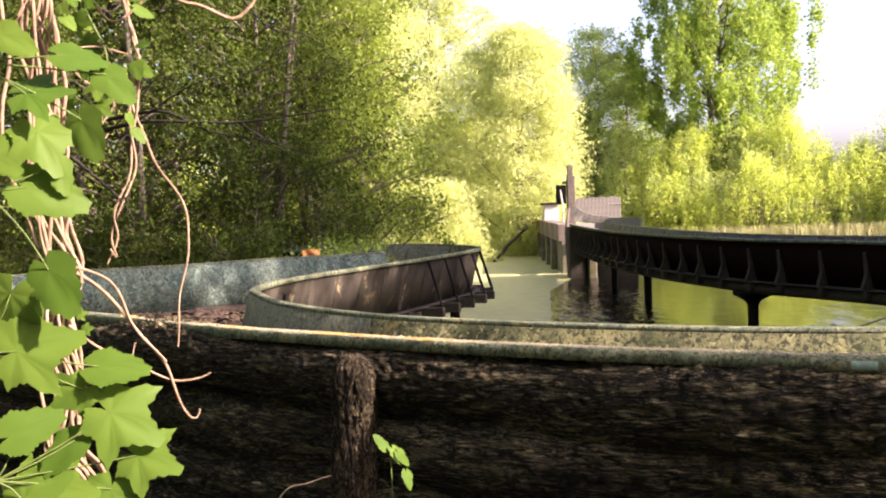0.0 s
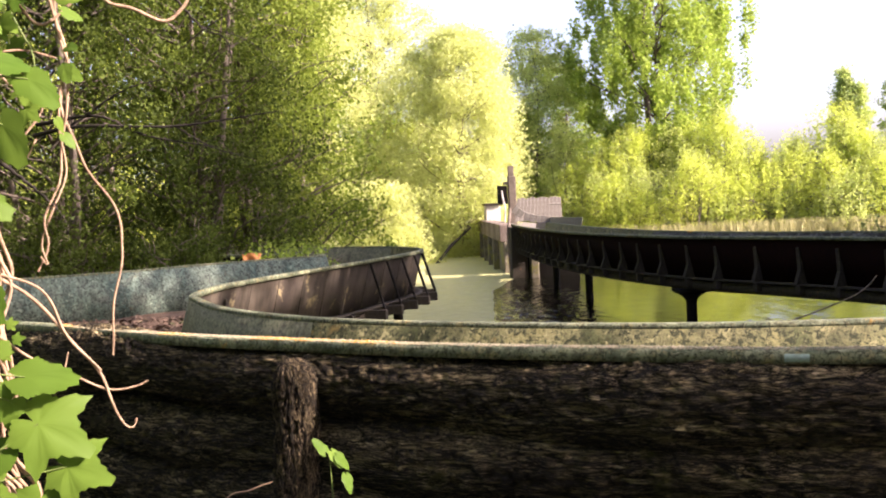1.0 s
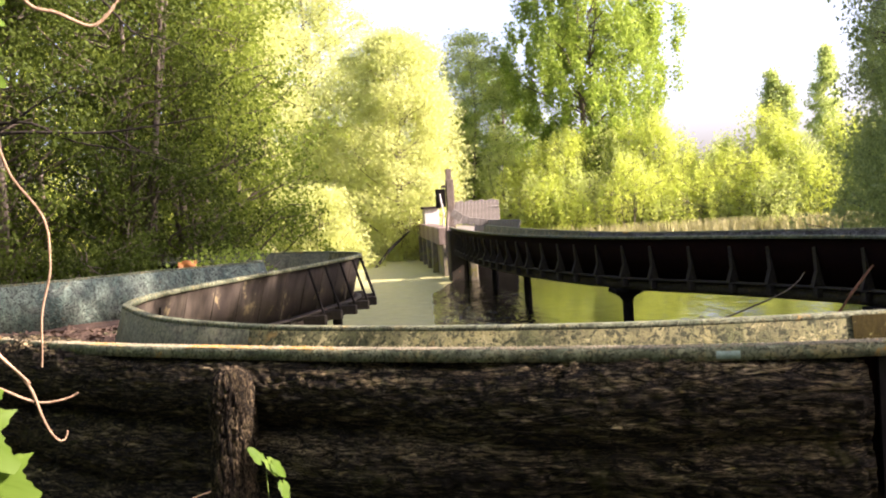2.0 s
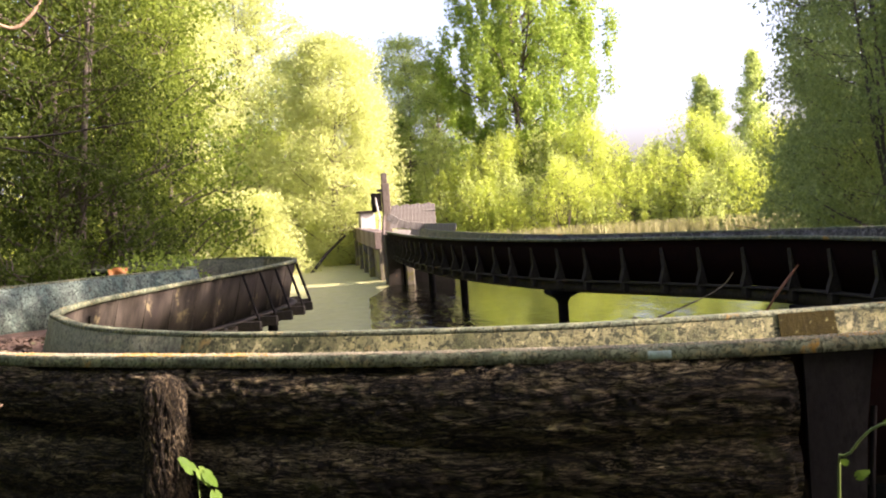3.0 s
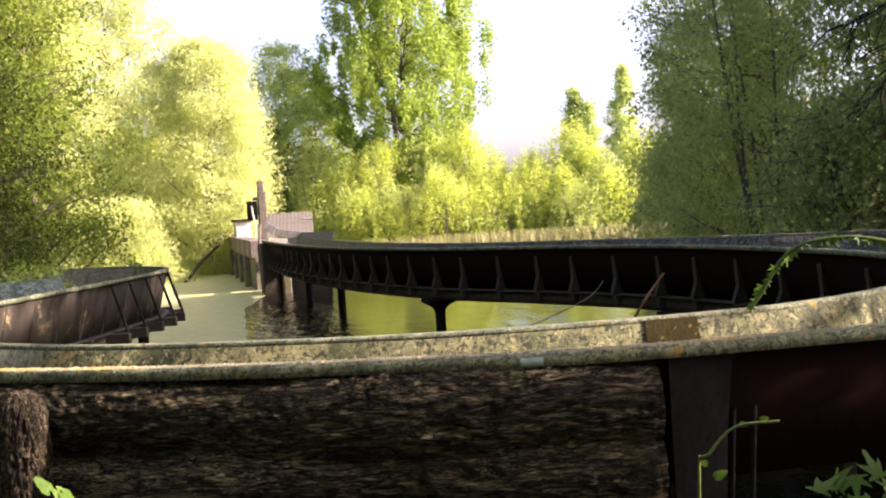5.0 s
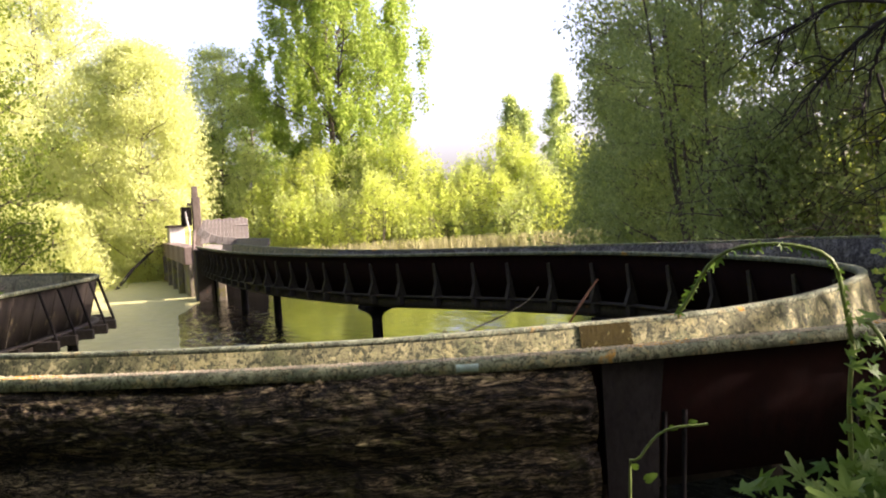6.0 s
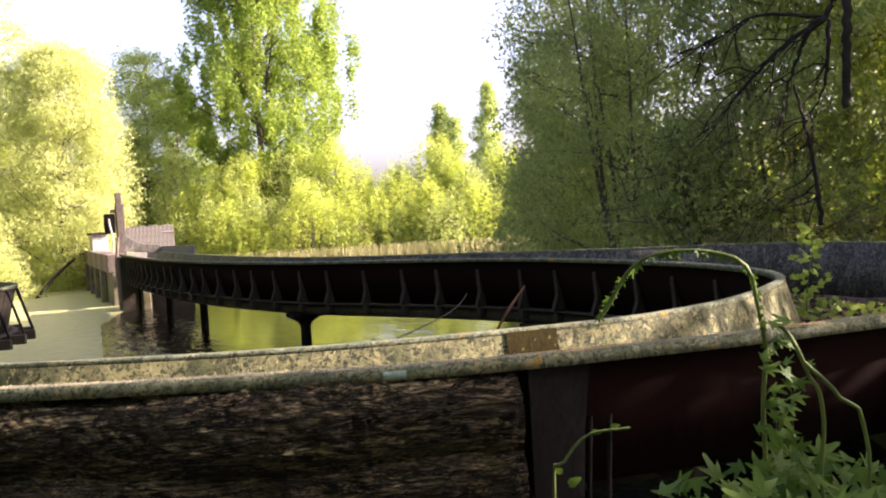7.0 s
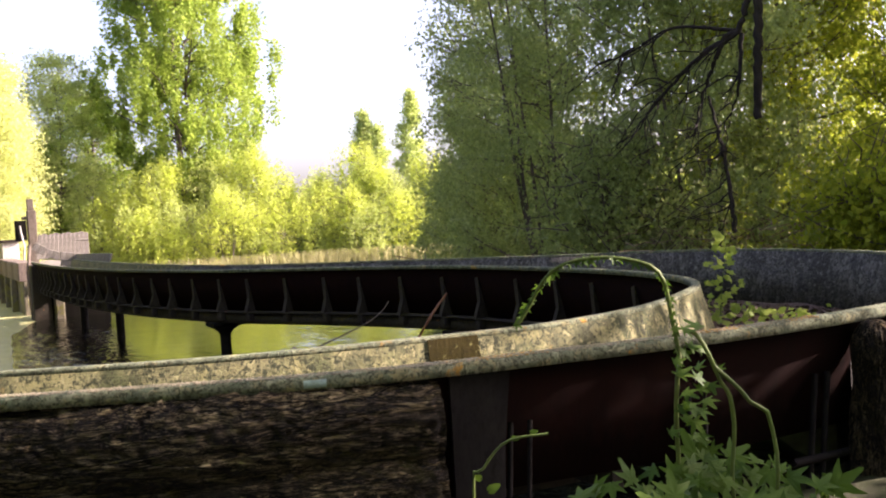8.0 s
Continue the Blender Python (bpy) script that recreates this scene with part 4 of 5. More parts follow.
def end_plate(x, w):
    """A broad tapering steel plate down the outside of the shell."""
    k = at_x(OL, x, 8)
    bm = bmesh.new()
    pts = [(-w / 2, -0.065), (w / 2, -0.065), (w * 0.36, -0.45), (w * 0.20, -1.5), (-w / 2, -1.5)]
    f0 = bm.faces.new([bm.verts.new((0.0, y, z)) for y, z in pts])
    r = bmesh.ops.extrude_face_region(bm, geom=[f0])
    bmesh.ops.translate(bm, vec=(0.03, 0, 0), verts=[v for v in r["geom"] if isinstance(v, bmesh.types.BMVert)])
    bmesh.ops.recalc_face_normals(bm, faces=bm.faces)
    part("end_plate", bm_mesh("end_plate", bm, M_DARKSTEEL), flume, "broad dark grey steel plate", on_line(OL, -ON, k) @ pose(0.03, 0, 0))


end_plate(2.98, 0.36)


def frame_brace(x, lean, rod=0.016, bar=False):
    """Two thin legs that carry the shell, joined by a foot bar."""
    k = at_x(OL, x, 8)
    m = on_line(OL, -ON, k)
    for q, dy in enumerate((-0.05, 0.07)):
        v, f = tube_arrays([(0.0, dy, -0.38), (0.05, dy + lean, -1.5)], [rod, rod * 0.9], 5)
        part("brace_leg", raw_mesh("brace_leg", v, f, M_DARKSTEEL), flume, m=m)
    if bar:
        v, f = tube_arrays([(0.05, -0.35, -0.92), (0.05, 0.25, -0.93)], [0.03, 0.03], 4)
        part("foot_bar", raw_mesh("foot_bar", v, f, M_DARKSTEEL), flume, m=m)


frame_brace(3.2, -0.10)
frame_brace(4.4, -0.05)
frame_brace(5.5, -0.22, 0.022, True)

# ---------------------------------------------------------------- landing at the end of the run


def plain_block(name, box, material, parent, label="", bevel=0.02):
    bm = bmesh.new()
    block(bm, *box, bevel)
    return part(name, bm_mesh(name, bm, material), parent, label)


landing = new("landing")
tagged(landing, "old concrete and timber landing where the flume's drop runs out", "landing")
# a dark material puts the shade into the pillar's colour
plain_block("front_pillar", (4.62, 35.6, -0.8, 5.22, 36.4, 1.88), M_STEEL, landing, "pillar darkened for shade", 0.03)
# the abutment's shade is put into its near-black colour
plain_block("abutment", (5.22, 35.9, -0.8, 7.2, 37.2, 1.5), M_SHADE_TIMBER, landing)
plain_block("buttress", (5.3, 35.5, -0.8, 5.62, 35.88, 1.35), M_CONCRETE, landing, "pale concrete buttress", 0.05)
v, f = tube_arrays([(4.62, 36.0, 0.3), (4.6, 36.1, 1.7), (4.72, 36.2, 2.6)], [0.07, 0.07, 0.05], 6)
part("upright", raw_mesh("upright", v, f, M_FASCIA), landing)
for q in range(9):
    y0 = 38.4 + q * 3.2
    bm = bmesh.new()
    block(bm, 0, 0, -0.8, 0.3, 3.15, 1.25, 0.02)
    part("canal_wall_panel", bm_mesh("canal_wall_panel", bm, M_CONCRETE), landing, "", pose(4.70 + q * 0.130, y0, 0, 0, 0, -2.2))
    bm = bmesh.new()
    block(bm, -0.15, 0, 1.25, 0.5, 3.17, 1.95, 0.03)
    part("timber_fascia", bm_mesh("timber_fascia", bm, M_FASCIA), landing, "", pose(4.70 + q * 0.130, y0, 0, 0, 0, -2.2))
    if q < 6:
        plain_block("timber_pile_post", (4.55 + q * 0.130, y0 + 2.6, -0.8, 4.78 + q * 0.130, y0 + 2.85, 1.3), M_CONCRETE, landing)
plain_block("deck", (5.4, 38.3, 1.5, 8.2, 60.5, 1.62), M_WOOD, landing)
plain_block("beam_end", (4.7, 58.2, 1.15, 6.2, 58.6, 1.8), M_WHITE, landing, "pale beam end")
for q in range(12):
    f = q / 11
    bm = bmesh.new()
    block(bm, -0.085, -0.03, 0, 0.085, 0.03, 0.98 + 0.03 * math.sin(q * 2.1), 0.008)
    part("plank", bm_mesh("plank", bm, M_WOOD), landing, "", pose(5.62 + 0.172 * q, 41.2 + 0.1 * f, 1.98, 0, 10 * (1 - f) ** 2, 0))
plain_block("plank_rail", (5.7, 41.24, 2.62, 7.6, 41.3, 2.70), M_WOOD, landing)
for q in range(9):
    bm = bmesh.new()
    block(bm, 0, 0, 0, 0.05, 1.06, 0.62 - 0.02 * q, 0.01)
    part("side_board", bm_mesh("side_board", bm, M_WOOD), landing, "sun-bleached side board", pose(6.13 + 0.02 * q, 30.6 + q * 1.08, 1.62 + 0.01 * q, 0, 14, 0))
for q in range(5):
    f = q / 4
    bm = bmesh.new()
    block(bm, 0, -0.03, 0, 0.46, 0.03, 0.30, 0.01)
    part("bent_board", bm_mesh("bent_board", bm, M_WOOD), landing, "bleached bent board", pose(5.0 + 0.42 * q, 38.0 - 0.35 * q, 2.42 - 0.62 * f ** 0.5, 0, 34 * (1 - f) ** 2, -8))
hut = plain_block("hut", (5.22, 49.5, 1.65, 5.95, 50.6, 2.70), M_WHITE, landing, "small weathered whitewashed hut")
plain_block("hut_roof", (5.14, 49.35, 2.70, 6.05, 50.75, 2.82), M_OUTSIDE, hut)
mast = new("timber_mast")
mast.location = (5.62, 42.2, 1.6)
tagged(mast, "tall dark timber mast with a box on the landing", "mast")
bm = bmesh.new()
block(bm, -0.17, -0.17, 0, 0.17, 0.17, 2.35, 0.03)
block(bm, -0.14, -0.12, 2.35, 0.10, 0.1, 2.8, 0.02)
block(bm, -0.36, -0.1, 1.98, -0.17, 0.1, 2.12, 0.02)
part("shaft", bm_mesh("shaft", bm, M_TRUNK), mast)
bm = bmesh.new()
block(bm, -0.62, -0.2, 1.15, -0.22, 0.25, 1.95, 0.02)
mast_box = part("box", bm_mesh("box", bm, M_SHADE_TIMBER), mast)
v, f = tube_arrays([(-0.42, -0.25, 0.35), (-0.36, -0.28, 0.9), (-0.46, -0.28, 1.5), (-0.48, -0.28, 1.75)], [0.04, 0.04, 0.04, 0.03], 8)
part("pipe", raw_mesh("pipe", v, f, M_WHITE, True), mast_box)
v, f = tube_arrays([(2.3, 47.5, -0.2), (3.3, 49.3, 0.75), (4.55, 51.5, 1.6)], [0.09, 0.08, 0.06], 8)
tagged(part("leaning_pole", raw_mesh("leaning_pole", v, f, M_DARKTWIG, True)), "dark bare pole leaning from the water to the bank", "pole")

# ---------------------------------------------------------------- sticks in the pond
twig_line = smooth_line([(3.1, 8.75, -0.6), (3.35, 8.6, 1.45), (3.52, 8.5, 1.58), (3.78, 8.39, 1.69), (4.07, 8.25, 1.83), (4.19, 8.19, 1.93), (4.24, 8.16, 2.01)], 0.08)[0]
v, f = tube_arrays(twig_line, np.linspace(0.016, 0.006, len(twig_line)), 6)
tagged(part("twig", raw_mesh("twig", v, f, M_TRUNK, True)), "thin dark bent twig sticking out of the pond", "twig")
v, f = tube_arrays([(3.3, 7.3, -0.6), (3.74, 7.06, 1.3), (3.88, 7.0, 1.76), (3.98, 6.94, 1.94), (4.05, 6.9, 2.05), (4.12, 6.86, 2.15)], [0.022, 0.017, 0.014, 0.013, 0.010, 0.008], 7)
tagged(part("stick", raw_mesh("stick", v, f, M_REDTWIG, True)), "reddish-brown broken stick standing in the pond", "stick")

# ---------------------------------------------------------------- climbing plants beside the path


def line_tube(pts, r0, r1, sides=6, step=0.03, wob=0.0, rng=None):
    P, S = smooth_line(pts, step)
    if wob:
        P = P + wob * np.stack([np.sin(S * 23 + rng.random() * 6), np.cos(S * 19 + rng.random() * 6), 0 * S], 1)
    return tube_arrays(P, np.linspace(r0, r1, len(P)), sides)


def hop_leaf(name, lobes, material, curl=0.12):
    """A lobed, saw-edged leaf one unit long: sunken veins along its lobes, the blade bowed between them."""
    n, rings = 60, 4
    th = np.linspace(-np.pi, np.pi, n, endpoint=False)

    def lobe(at, wide):
        return np.exp(-np.abs((th - at) / wide) ** 1.35)
    if lobes == 3:
        r = 0.25 + 0.45 * lobe(0, 0.38) + 0.33 * (lobe(1.05, 0.33) + lobe(-1.05, 0.33)) + 0.12 * (lobe(2.0, 0.3) + lobe(-2.0, 0.3))
        veins = (0.0, 1.0, -1.0, 1.9, -1.9)
    elif lobes == 5:
        r = 0.12 + 0.58 * lobe(0, 0.30) + 0.46 * (lobe(0.85, 0.24) + lobe(-0.85, 0.24)) + 0.28 * (lobe(1.7, 0.22) + lobe(-1.7, 0.22))
        veins = (0.0, 0.85, -0.85, 1.7, -1.7)
    else:
        r = 0.24 + 0.48 * lobe(0, 0.55) + 0.06 * (lobe(1.3, 0.5) + lobe(-1.3, 0.5))
        veins = (0.0,)
    r = r * np.clip((np.pi - np.abs(th)) / 0.3, 0.2, 1)
    r = r * (1 + 0.17 * (((np.abs(th) * 5.5) % 1) - 0.5))
    V, F3 = [(0.0, 0.0, 0.0)], []
    for ring in range(1, rings + 1):
        f = (ring / rings) ** 0.9
        for a_, q in zip(th, r * f):
            x, y = q * math.cos(a_), q * math.sin(a_)
            away = min(abs(a_ - w) for w in veins)
            V.append((y, x, 0.10 * q * min(away, 0.5) - curl * q * q * 2.2 + 0.035 * math.sin(x * 9 + 2) * q + 0.03 * math.sin(y * 11) * q))
    for q in range(n):
        w = (q + 1) % n
        F3.append((0, 1 + q, 1 + w))
        for g in range(rings - 1):
            o = 1 + g * n
            F3.append((o + q, o + n + q, o + n + w))
            F3.append((o + q, o + n + w, o + w))
    me = bpy.data.meshes.new(name)
    me.from_pydata(V, [], F3)
    for p in me.polygons:
        p.use_smooth = True
    me.materials.append(material)
    me.update()
    return me


LEAF3, LEAF1 = hop_leaf("leaf", 3, M_LEAF_HOP), hop_leaf("leaf", 1, M_LEAF_HOP)
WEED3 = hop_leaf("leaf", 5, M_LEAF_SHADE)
M_LEAF_IVY = leafy("leaves_ivy", (0.16, 0.25, 0.03), (0.34, 0.42, 0.07), 0.5, 0.45)
IVY3, IVY1 = hop_leaf("leaf", 3, M_LEAF_IVY), hop_leaf("leaf", 1, M_LEAF_IVY)


def leaf_at(parent, me, p, size, roll, tip, yaw=0):
    """A leaf whose face looks back along the path; roll turns it in its plane, tip bows it."""
    m = pose(*p) @ pose(0, 0, 0, 0, 0, yaw) @ pose(0, 0, 0, 90 - tip, 0, 0) @ pose(0, 0, 0, 0, 0, roll) @ Matrix.Diagonal((size, size, size, 1))
    ob = part("leaf", me, parent)
    ob.matrix_world = m
    return ob


rngv = np.random.default_rng(21)
vine = new("climbing_vine")
tagged(vine, "bundle of bare pinkish-brown vine stems twisted together", "vine")
bundle = [(-1.60, 3.88, 4.6), (-1.58, 3.89, 3.77), (-1.57, 3.9, 3.5), (-1.55, 3.9, 3.2), (-1.56, 3.9, 2.9), (-1.53, 3.91, 2.62), (-1.56, 3.89, 2.4), (-1.53, 3.91, 2.15), (-1.55, 3.9, 1.9), (-1.47, 3.92, 1.65), (-1.46, 3.92, 0.9)]
for q in range(11):
    ph = q * 0.57
    pts = [(x + 0.045 * math.sin(ph + z * 3.1) + 0.02 * rngv.normal(), y + 0.04 * math.cos(ph + z * 2.6), z) for x, y, z in bundle]
    part("stem", raw_mesh("stem", *line_tube(pts, 0.006 + 0.004 * rngv.random(), 0.007, 6, 0.03, 0.006, rngv), M_VINE, True), vine)
for pts, r0, r1 in (
        ([(-1.3, 4.0, 4.4), (-1.27, 4.0, 3.74), (-1.22, 4.02, 3.51), (-1.25, 4.01, 3.3), (-1.19, 4.03, 3.07), (-1.07, 4.06, 2.84), (-1.06, 4.06, 2.69), (-1.11, 4.05, 2.43), (-1.12, 4.05, 2.26)], 0.012, 0.006),
        ([(-1.28, 4.0, 4.4), (-1.24, 4.0, 3.6), (-1.21, 4.01, 3.42), (-1.25, 4.01, 3.16), (-1.27, 4.0, 3.0), (-1.33, 3.98, 2.83), (-1.33, 3.98, 2.73), (-1.37, 3.97, 2.62)], 0.010, 0.006),
        ([(-1.24, 4.02, 3.40), (-1.26, 4.0, 3.16), (-1.25, 4.02, 3.0), (-1.31, 3.98, 2.85), (-1.35, 3.98, 2.73), (-1.33, 3.97, 2.64), (-1.36, 3.97, 2.68)], 0.008, 0.005),
        ([(-1.5, 3.92, 2.6), (-1.4, 3.96, 2.52), (-1.3, 3.99, 2.38), (-1.17, 4.03, 2.18), (-1.11, 4.05, 1.99), (-1.07, 4.06, 1.95), (-1.05, 4.07, 1.99)], 0.012, 0.007),
        ([(-1.5, 3.92, 2.62), (-1.36, 3.96, 2.55), (-1.29, 3.98, 2.38), (-1.17, 4.02, 2.2)], 0.009, 0.007),
        ([(-1.52, 3.91, 2.38), (-1.43, 3.95, 2.29), (-1.27, 4.0, 2.19), (-1.14, 4.04, 2.12), (-1.05, 4.07, 2.12), (-1.0, 4.08, 2.14)], 0.009, 0.006),
        ([(-1.33, 3.99, 2.19), (-1.3, 3.99, 2.22), (-1.28, 4.0, 2.29)], 0.006, 0.004),
        ([(-1.20, 4.0, 4.1), (-1.09, 4.06, 3.74), (-0.96, 4.09, 3.67), (-0.85, 4.11, 3.62), (-0.78, 4.13, 3.66), (-0.73, 4.14, 3.75), (-0.7, 4.14, 4.0)], 0.012, 0.010),
        ([(-1.51, 3.92, 3.48), (-1.37, 3.97, 3.5), (-1.25, 4.01, 3.47)], 0.007, 0.006),
        ([(-1.66, 3.86, 3.8), (-1.46, 3.94, 3.41), (-1.32, 3.99, 3.28), (-1.43, 3.95, 3.1), (-1.39, 3.96, 3.07), (-1.34, 3.98, 3.15)], 0.009, 0.006),
        ([(-1.75, 3.85, 3.9), (-1.68, 3.86, 3.5), (-1.72, 3.85, 3.1), (-1.62, 3.88, 2.7), (-1.7, 3.86, 2.3)], 0.012, 0.010),
        ([(-1.6, 3.9, 4.0), (-1.42, 3.95, 3.75), (-1.3, 3.98, 3.6), (-1.15, 4.02, 3.72)], 0.010, 0.008)):
    part("runner", raw_mesh("runner", *line_tube(pts, r0 * 0.75, r1 * 0.7, 6, 0.02, 0.004, rngv), M_VINE, True), vine)


def near_point(x, y, z, k):
    """A place k times as far from the first eye."""
    return (x * k, y * k, 2.8 + (z - 2.8) * k)


def turned(p, degrees):
    """The place turned about the first eye."""
    c_, s_ = math.cos(radians(degrees)), math.sin(radians(degrees))
    return (p[0] * c_ - p[1] * s_, p[0] * s_ + p[1] * c_, p[2])


shoot = new("hop_shoot")
tagged(shoot, "sunlit bright-green hop shoot with large lobed leaves", "climbing plant")
stem_pts = [near_point(*p, 0.58) for p in [(-1.45, 3.0, -0.6), (-1.42, 3.0, 2.0), (-1.46, 3.0, 2.4), (-1.40, 3.0, 2.9), (-1.44, 3.0, 3.3), (-1.4, 3.0, 3.8)]]
part("stem", raw_mesh("stem", *line_tube(stem_pts, 0.005, 0.004), M_STALK, True), shoot)
for (p, me, size, roll, tip, yaw) in (
        ((-1.09, 3.11, 2.18), LEAF3, 0.155, -125, 20, 15), ((-1.29, 3.04, 2.91), LEAF1, 0.150, -110, 15, 20), ((-1.24, 3.05, 2.65), LEAF1, 0.150, -140, 30, -15),
        ((-1.34, 3.02, 2.40), LEAF3, 0.165, -80, 10, 10), ((-1.12, 3.11, 2.33), LEAF1, 0.125, -95, 40, 5), ((-1.17, 3.08, 3.32), LEAF1, 0.105, -100, 35, 20),
        ((-1.28, 3.05, 3.20), LEAF3, 0.120, -80, 45, 0), ((-1.25, 3.05, 3.08), LEAF3, 0.125, -160, 20, 25), ((-1.13, 3.1, 3.12), LEAF1, 0.120, -150, 15, -20),
        ((-1.05, 3.12, 3.26), LEAF1, 0.100, -140, 25, 10), ((-1.02, 3.14, 2.03), LEAF3, 0.125, -110, 30, 0), ((-1.1, 3.11, 1.93), LEAF3, 0.120, 170, 25, 10),
        ((-1.29, 3.05, 1.96), LEAF3, 0.140, -100, 20, 0), ((-1.36, 3.0, 2.14), LEAF1, 0.125, -70, 15, 15), ((-1.35, 3.02, 2.58), LEAF3, 0.130, 150, -10, 0),
        ((-1.20, 3.09, 2.10), LEAF1, 0.110, 140, 35, 0), ((-1.34, 3.01, 1.93), LEAF3, 0.130, -60, 20, 0), ((-1.20, 3.06, 2.98), LEAF1, 0.080, -165, 10, 30),
        ((-1.40, 3.0, 3.02), LEAF3, 0.110, -120, 20, 0), ((-1.33, 3.0, 3.38), LEAF1, 0.100, -120, 20, 0), ((-1.17, 3.1, 2.26), LEAF3, 0.095, 120, 0, 20)):
    q = near_point(*p, 0.58)
    leaf_at(shoot, me, q, size * 1.12, roll, tip, yaw)
    s0 = min(stem_pts, key=lambda w: abs(w[2] - q[2]))
    part("leaf_stalk", raw_mesh("leaf_stalk", *line_tube([s0, tuple((a_ + b_) / 2 + (0.0 if c_ else 0.01) for c_, (a_, b_) in enumerate(zip(s0, q))), q], 0.002, 0.0015, 5), M_STALK, True), shoot)

# small fresh leaves on the vine farther in
sprig = new("hop_sprig")
tagged(sprig, "small fresh green leaves among the vine stems", "climbing plant")
part("stem", raw_mesh("stem", *line_tube([(-1.5, 3.9, 3.9), (-1.38, 3.95, 3.6), (-1.33, 3.97, 3.45), (-1.36, 3.96, 3.2)], 0.005, 0.003), M_STALK, True), sprig)
for q in range(26):
    z = 3.1 + 0.75 * rngv.random()
    leaf_at(sprig, LEAF1 if q % 3 else LEAF3, (-1.5 + 0.32 * rngv.random(), 3.93 + 0.05 * rngv.normal(), z), 0.07 + 0.07 * rngv.random(), -180 + 90 * rngv.random(), 40 * rngv.random(), 30 * rngv.normal())
for p in ((-1.48, 3.92, 2.42), (-1.46, 3.92, 2.36), (-1.50, 3.9, 2.30)):
    leaf_at(sprig, LEAF3, p, 0.06, -90 + 60 * rngv.normal(), 20, 0)

# seedling and dry stalk before the cladding
seedling = new("seedling")
tagged(seedling, "small pale-green seedling with narrow leaves", "seedling")
part("stem", raw_mesh("stem", *line_tube([(-0.17, 2.8, 0.95), (-0.17, 2.8, 1.7), (-0.175, 2.8, 2.08)], 0.003, 0.002), M_STALK, True), seedling)
for x, z, roll in ((-0.19, 2.11, 20), (-0.165, 2.10, -165), (-0.15, 2.09, -150), (-0.13, 2.03, 170)):
    leaf_at(seedling, LEAF1, (x, 2.8, z), 0.072, roll, 30, 50)

# plants by the bare shell
weed = new("hop_weed")
tagged(weed, "green hop plant with arching tips growing in the shade", "plant")
for pts, r0, r1 in (
        ([(2.02, 2.22, 0.15), (2.04, 2.2, 2.11), (2.05, 2.19, 2.31), (2.03, 2.21, 2.56), (1.94, 2.29, 2.63), (1.83, 2.38, 2.63), (1.75, 2.44, 2.57), (1.68, 2.49, 2.45)], 0.012, 0.007),
        ([(2.06, 2.18, 2.42), (2.10, 2.14, 2.38), (2.14, 2.1, 2.24), (2.15, 2.09, 2.04), (2.2, 2.04, 0.15)], 0.008, 0.006),
        ([(2.11, 2.13, 2.31), (2.2, 2.04, 2.19), (2.23, 2.01, 1.99), (2.23, 2.0, 0.15)], 0.008, 0.005)):
    part("stem", raw_mesh("stem", *line_tube([turned(near_point(*p, 0.75), -2.6) for p in pts], r0 * 0.62, r1 * 0.6, wob=0.006, rng=rngv), M_STALK, True), weed)
for q in range(165):
    low = q < 125
    p = (2.10 + 0.30 * (2 * rngv.random() - 1), 2.12 - 0.30 * (2 * rngv.random() - 1), 1.84 + 0.16 * rngv.random()) if low else (2.08 + 0.05 * rngv.normal(), 2.16, 1.93 + 0.50 * rngv.random() ** 1.3)
    leaf_at(weed, WEED3, turned(near_point(*p, 0.75), -2.6), (0.085 if low else 0.05) * (0.6 + 0.7 * rngv.random()), -90 + 70 * rngv.normal(), 20 + 45 * rngv.random(), -42 + 40 * rngv.normal())
# small folded leaves along the arching tip
arch = smooth_line([(2.05, 2.19, 2.31), (2.03, 2.21, 2.56), (1.94, 2.29, 2.63), (1.83, 2.38, 2.63), (1.75, 2.44, 2.57), (1.68, 2.49, 2.45)], 0.022)[0]
for p in arch:
    leaf_at(weed, WEED3, turned(near_point(*p, 0.75), -2.6), 0.018 + 0.022 * rngv.random(), 180 + 30 * rngv.normal(), 10 + 30 * rngv.random(), -42 + 70 * rngv.normal())
grass = new("grass_stalk")
tagged(grass, "single arching green grass stalk", "grass")
part("stem", raw_mesh("stem", *line_tube([turned(p, -1.9) for p in [(1.53, 2.58, 0.95), (1.55, 2.57, 1.92), (1.57, 2.55, 2.0), (1.64, 2.51, 2.09), (1.75, 2.44, 2.11)]], 0.006, 0.004), M_STALK, True), grass)
for p, size, roll in (((1.60, 2.55, 1.94), 0.05, -60), ((1.66, 2.5, 2.10), 0.03, -100), ((1.71, 2.47, 2.115), 0.03, -80), ((1.57, 2.56, 1.98), 0.035, 80)):
    leaf_at(grass, LEAF1, turned(p, -1.9), size, roll, 20, -40)

# ivy inside the bend
ivy = new("ivy_plant")
tagged(ivy, "fresh green creeper growing up inside the trough's bend", "plant")
part("stem", raw_mesh("stem", *line_tube([(8.95, 8.55, 1.2), (8.95, 8.5, 1.7), (9.0, 8.45, 2.1), (8.97, 8.45, 2.38)], 0.008, 0.005), M_STALK, True), ivy)
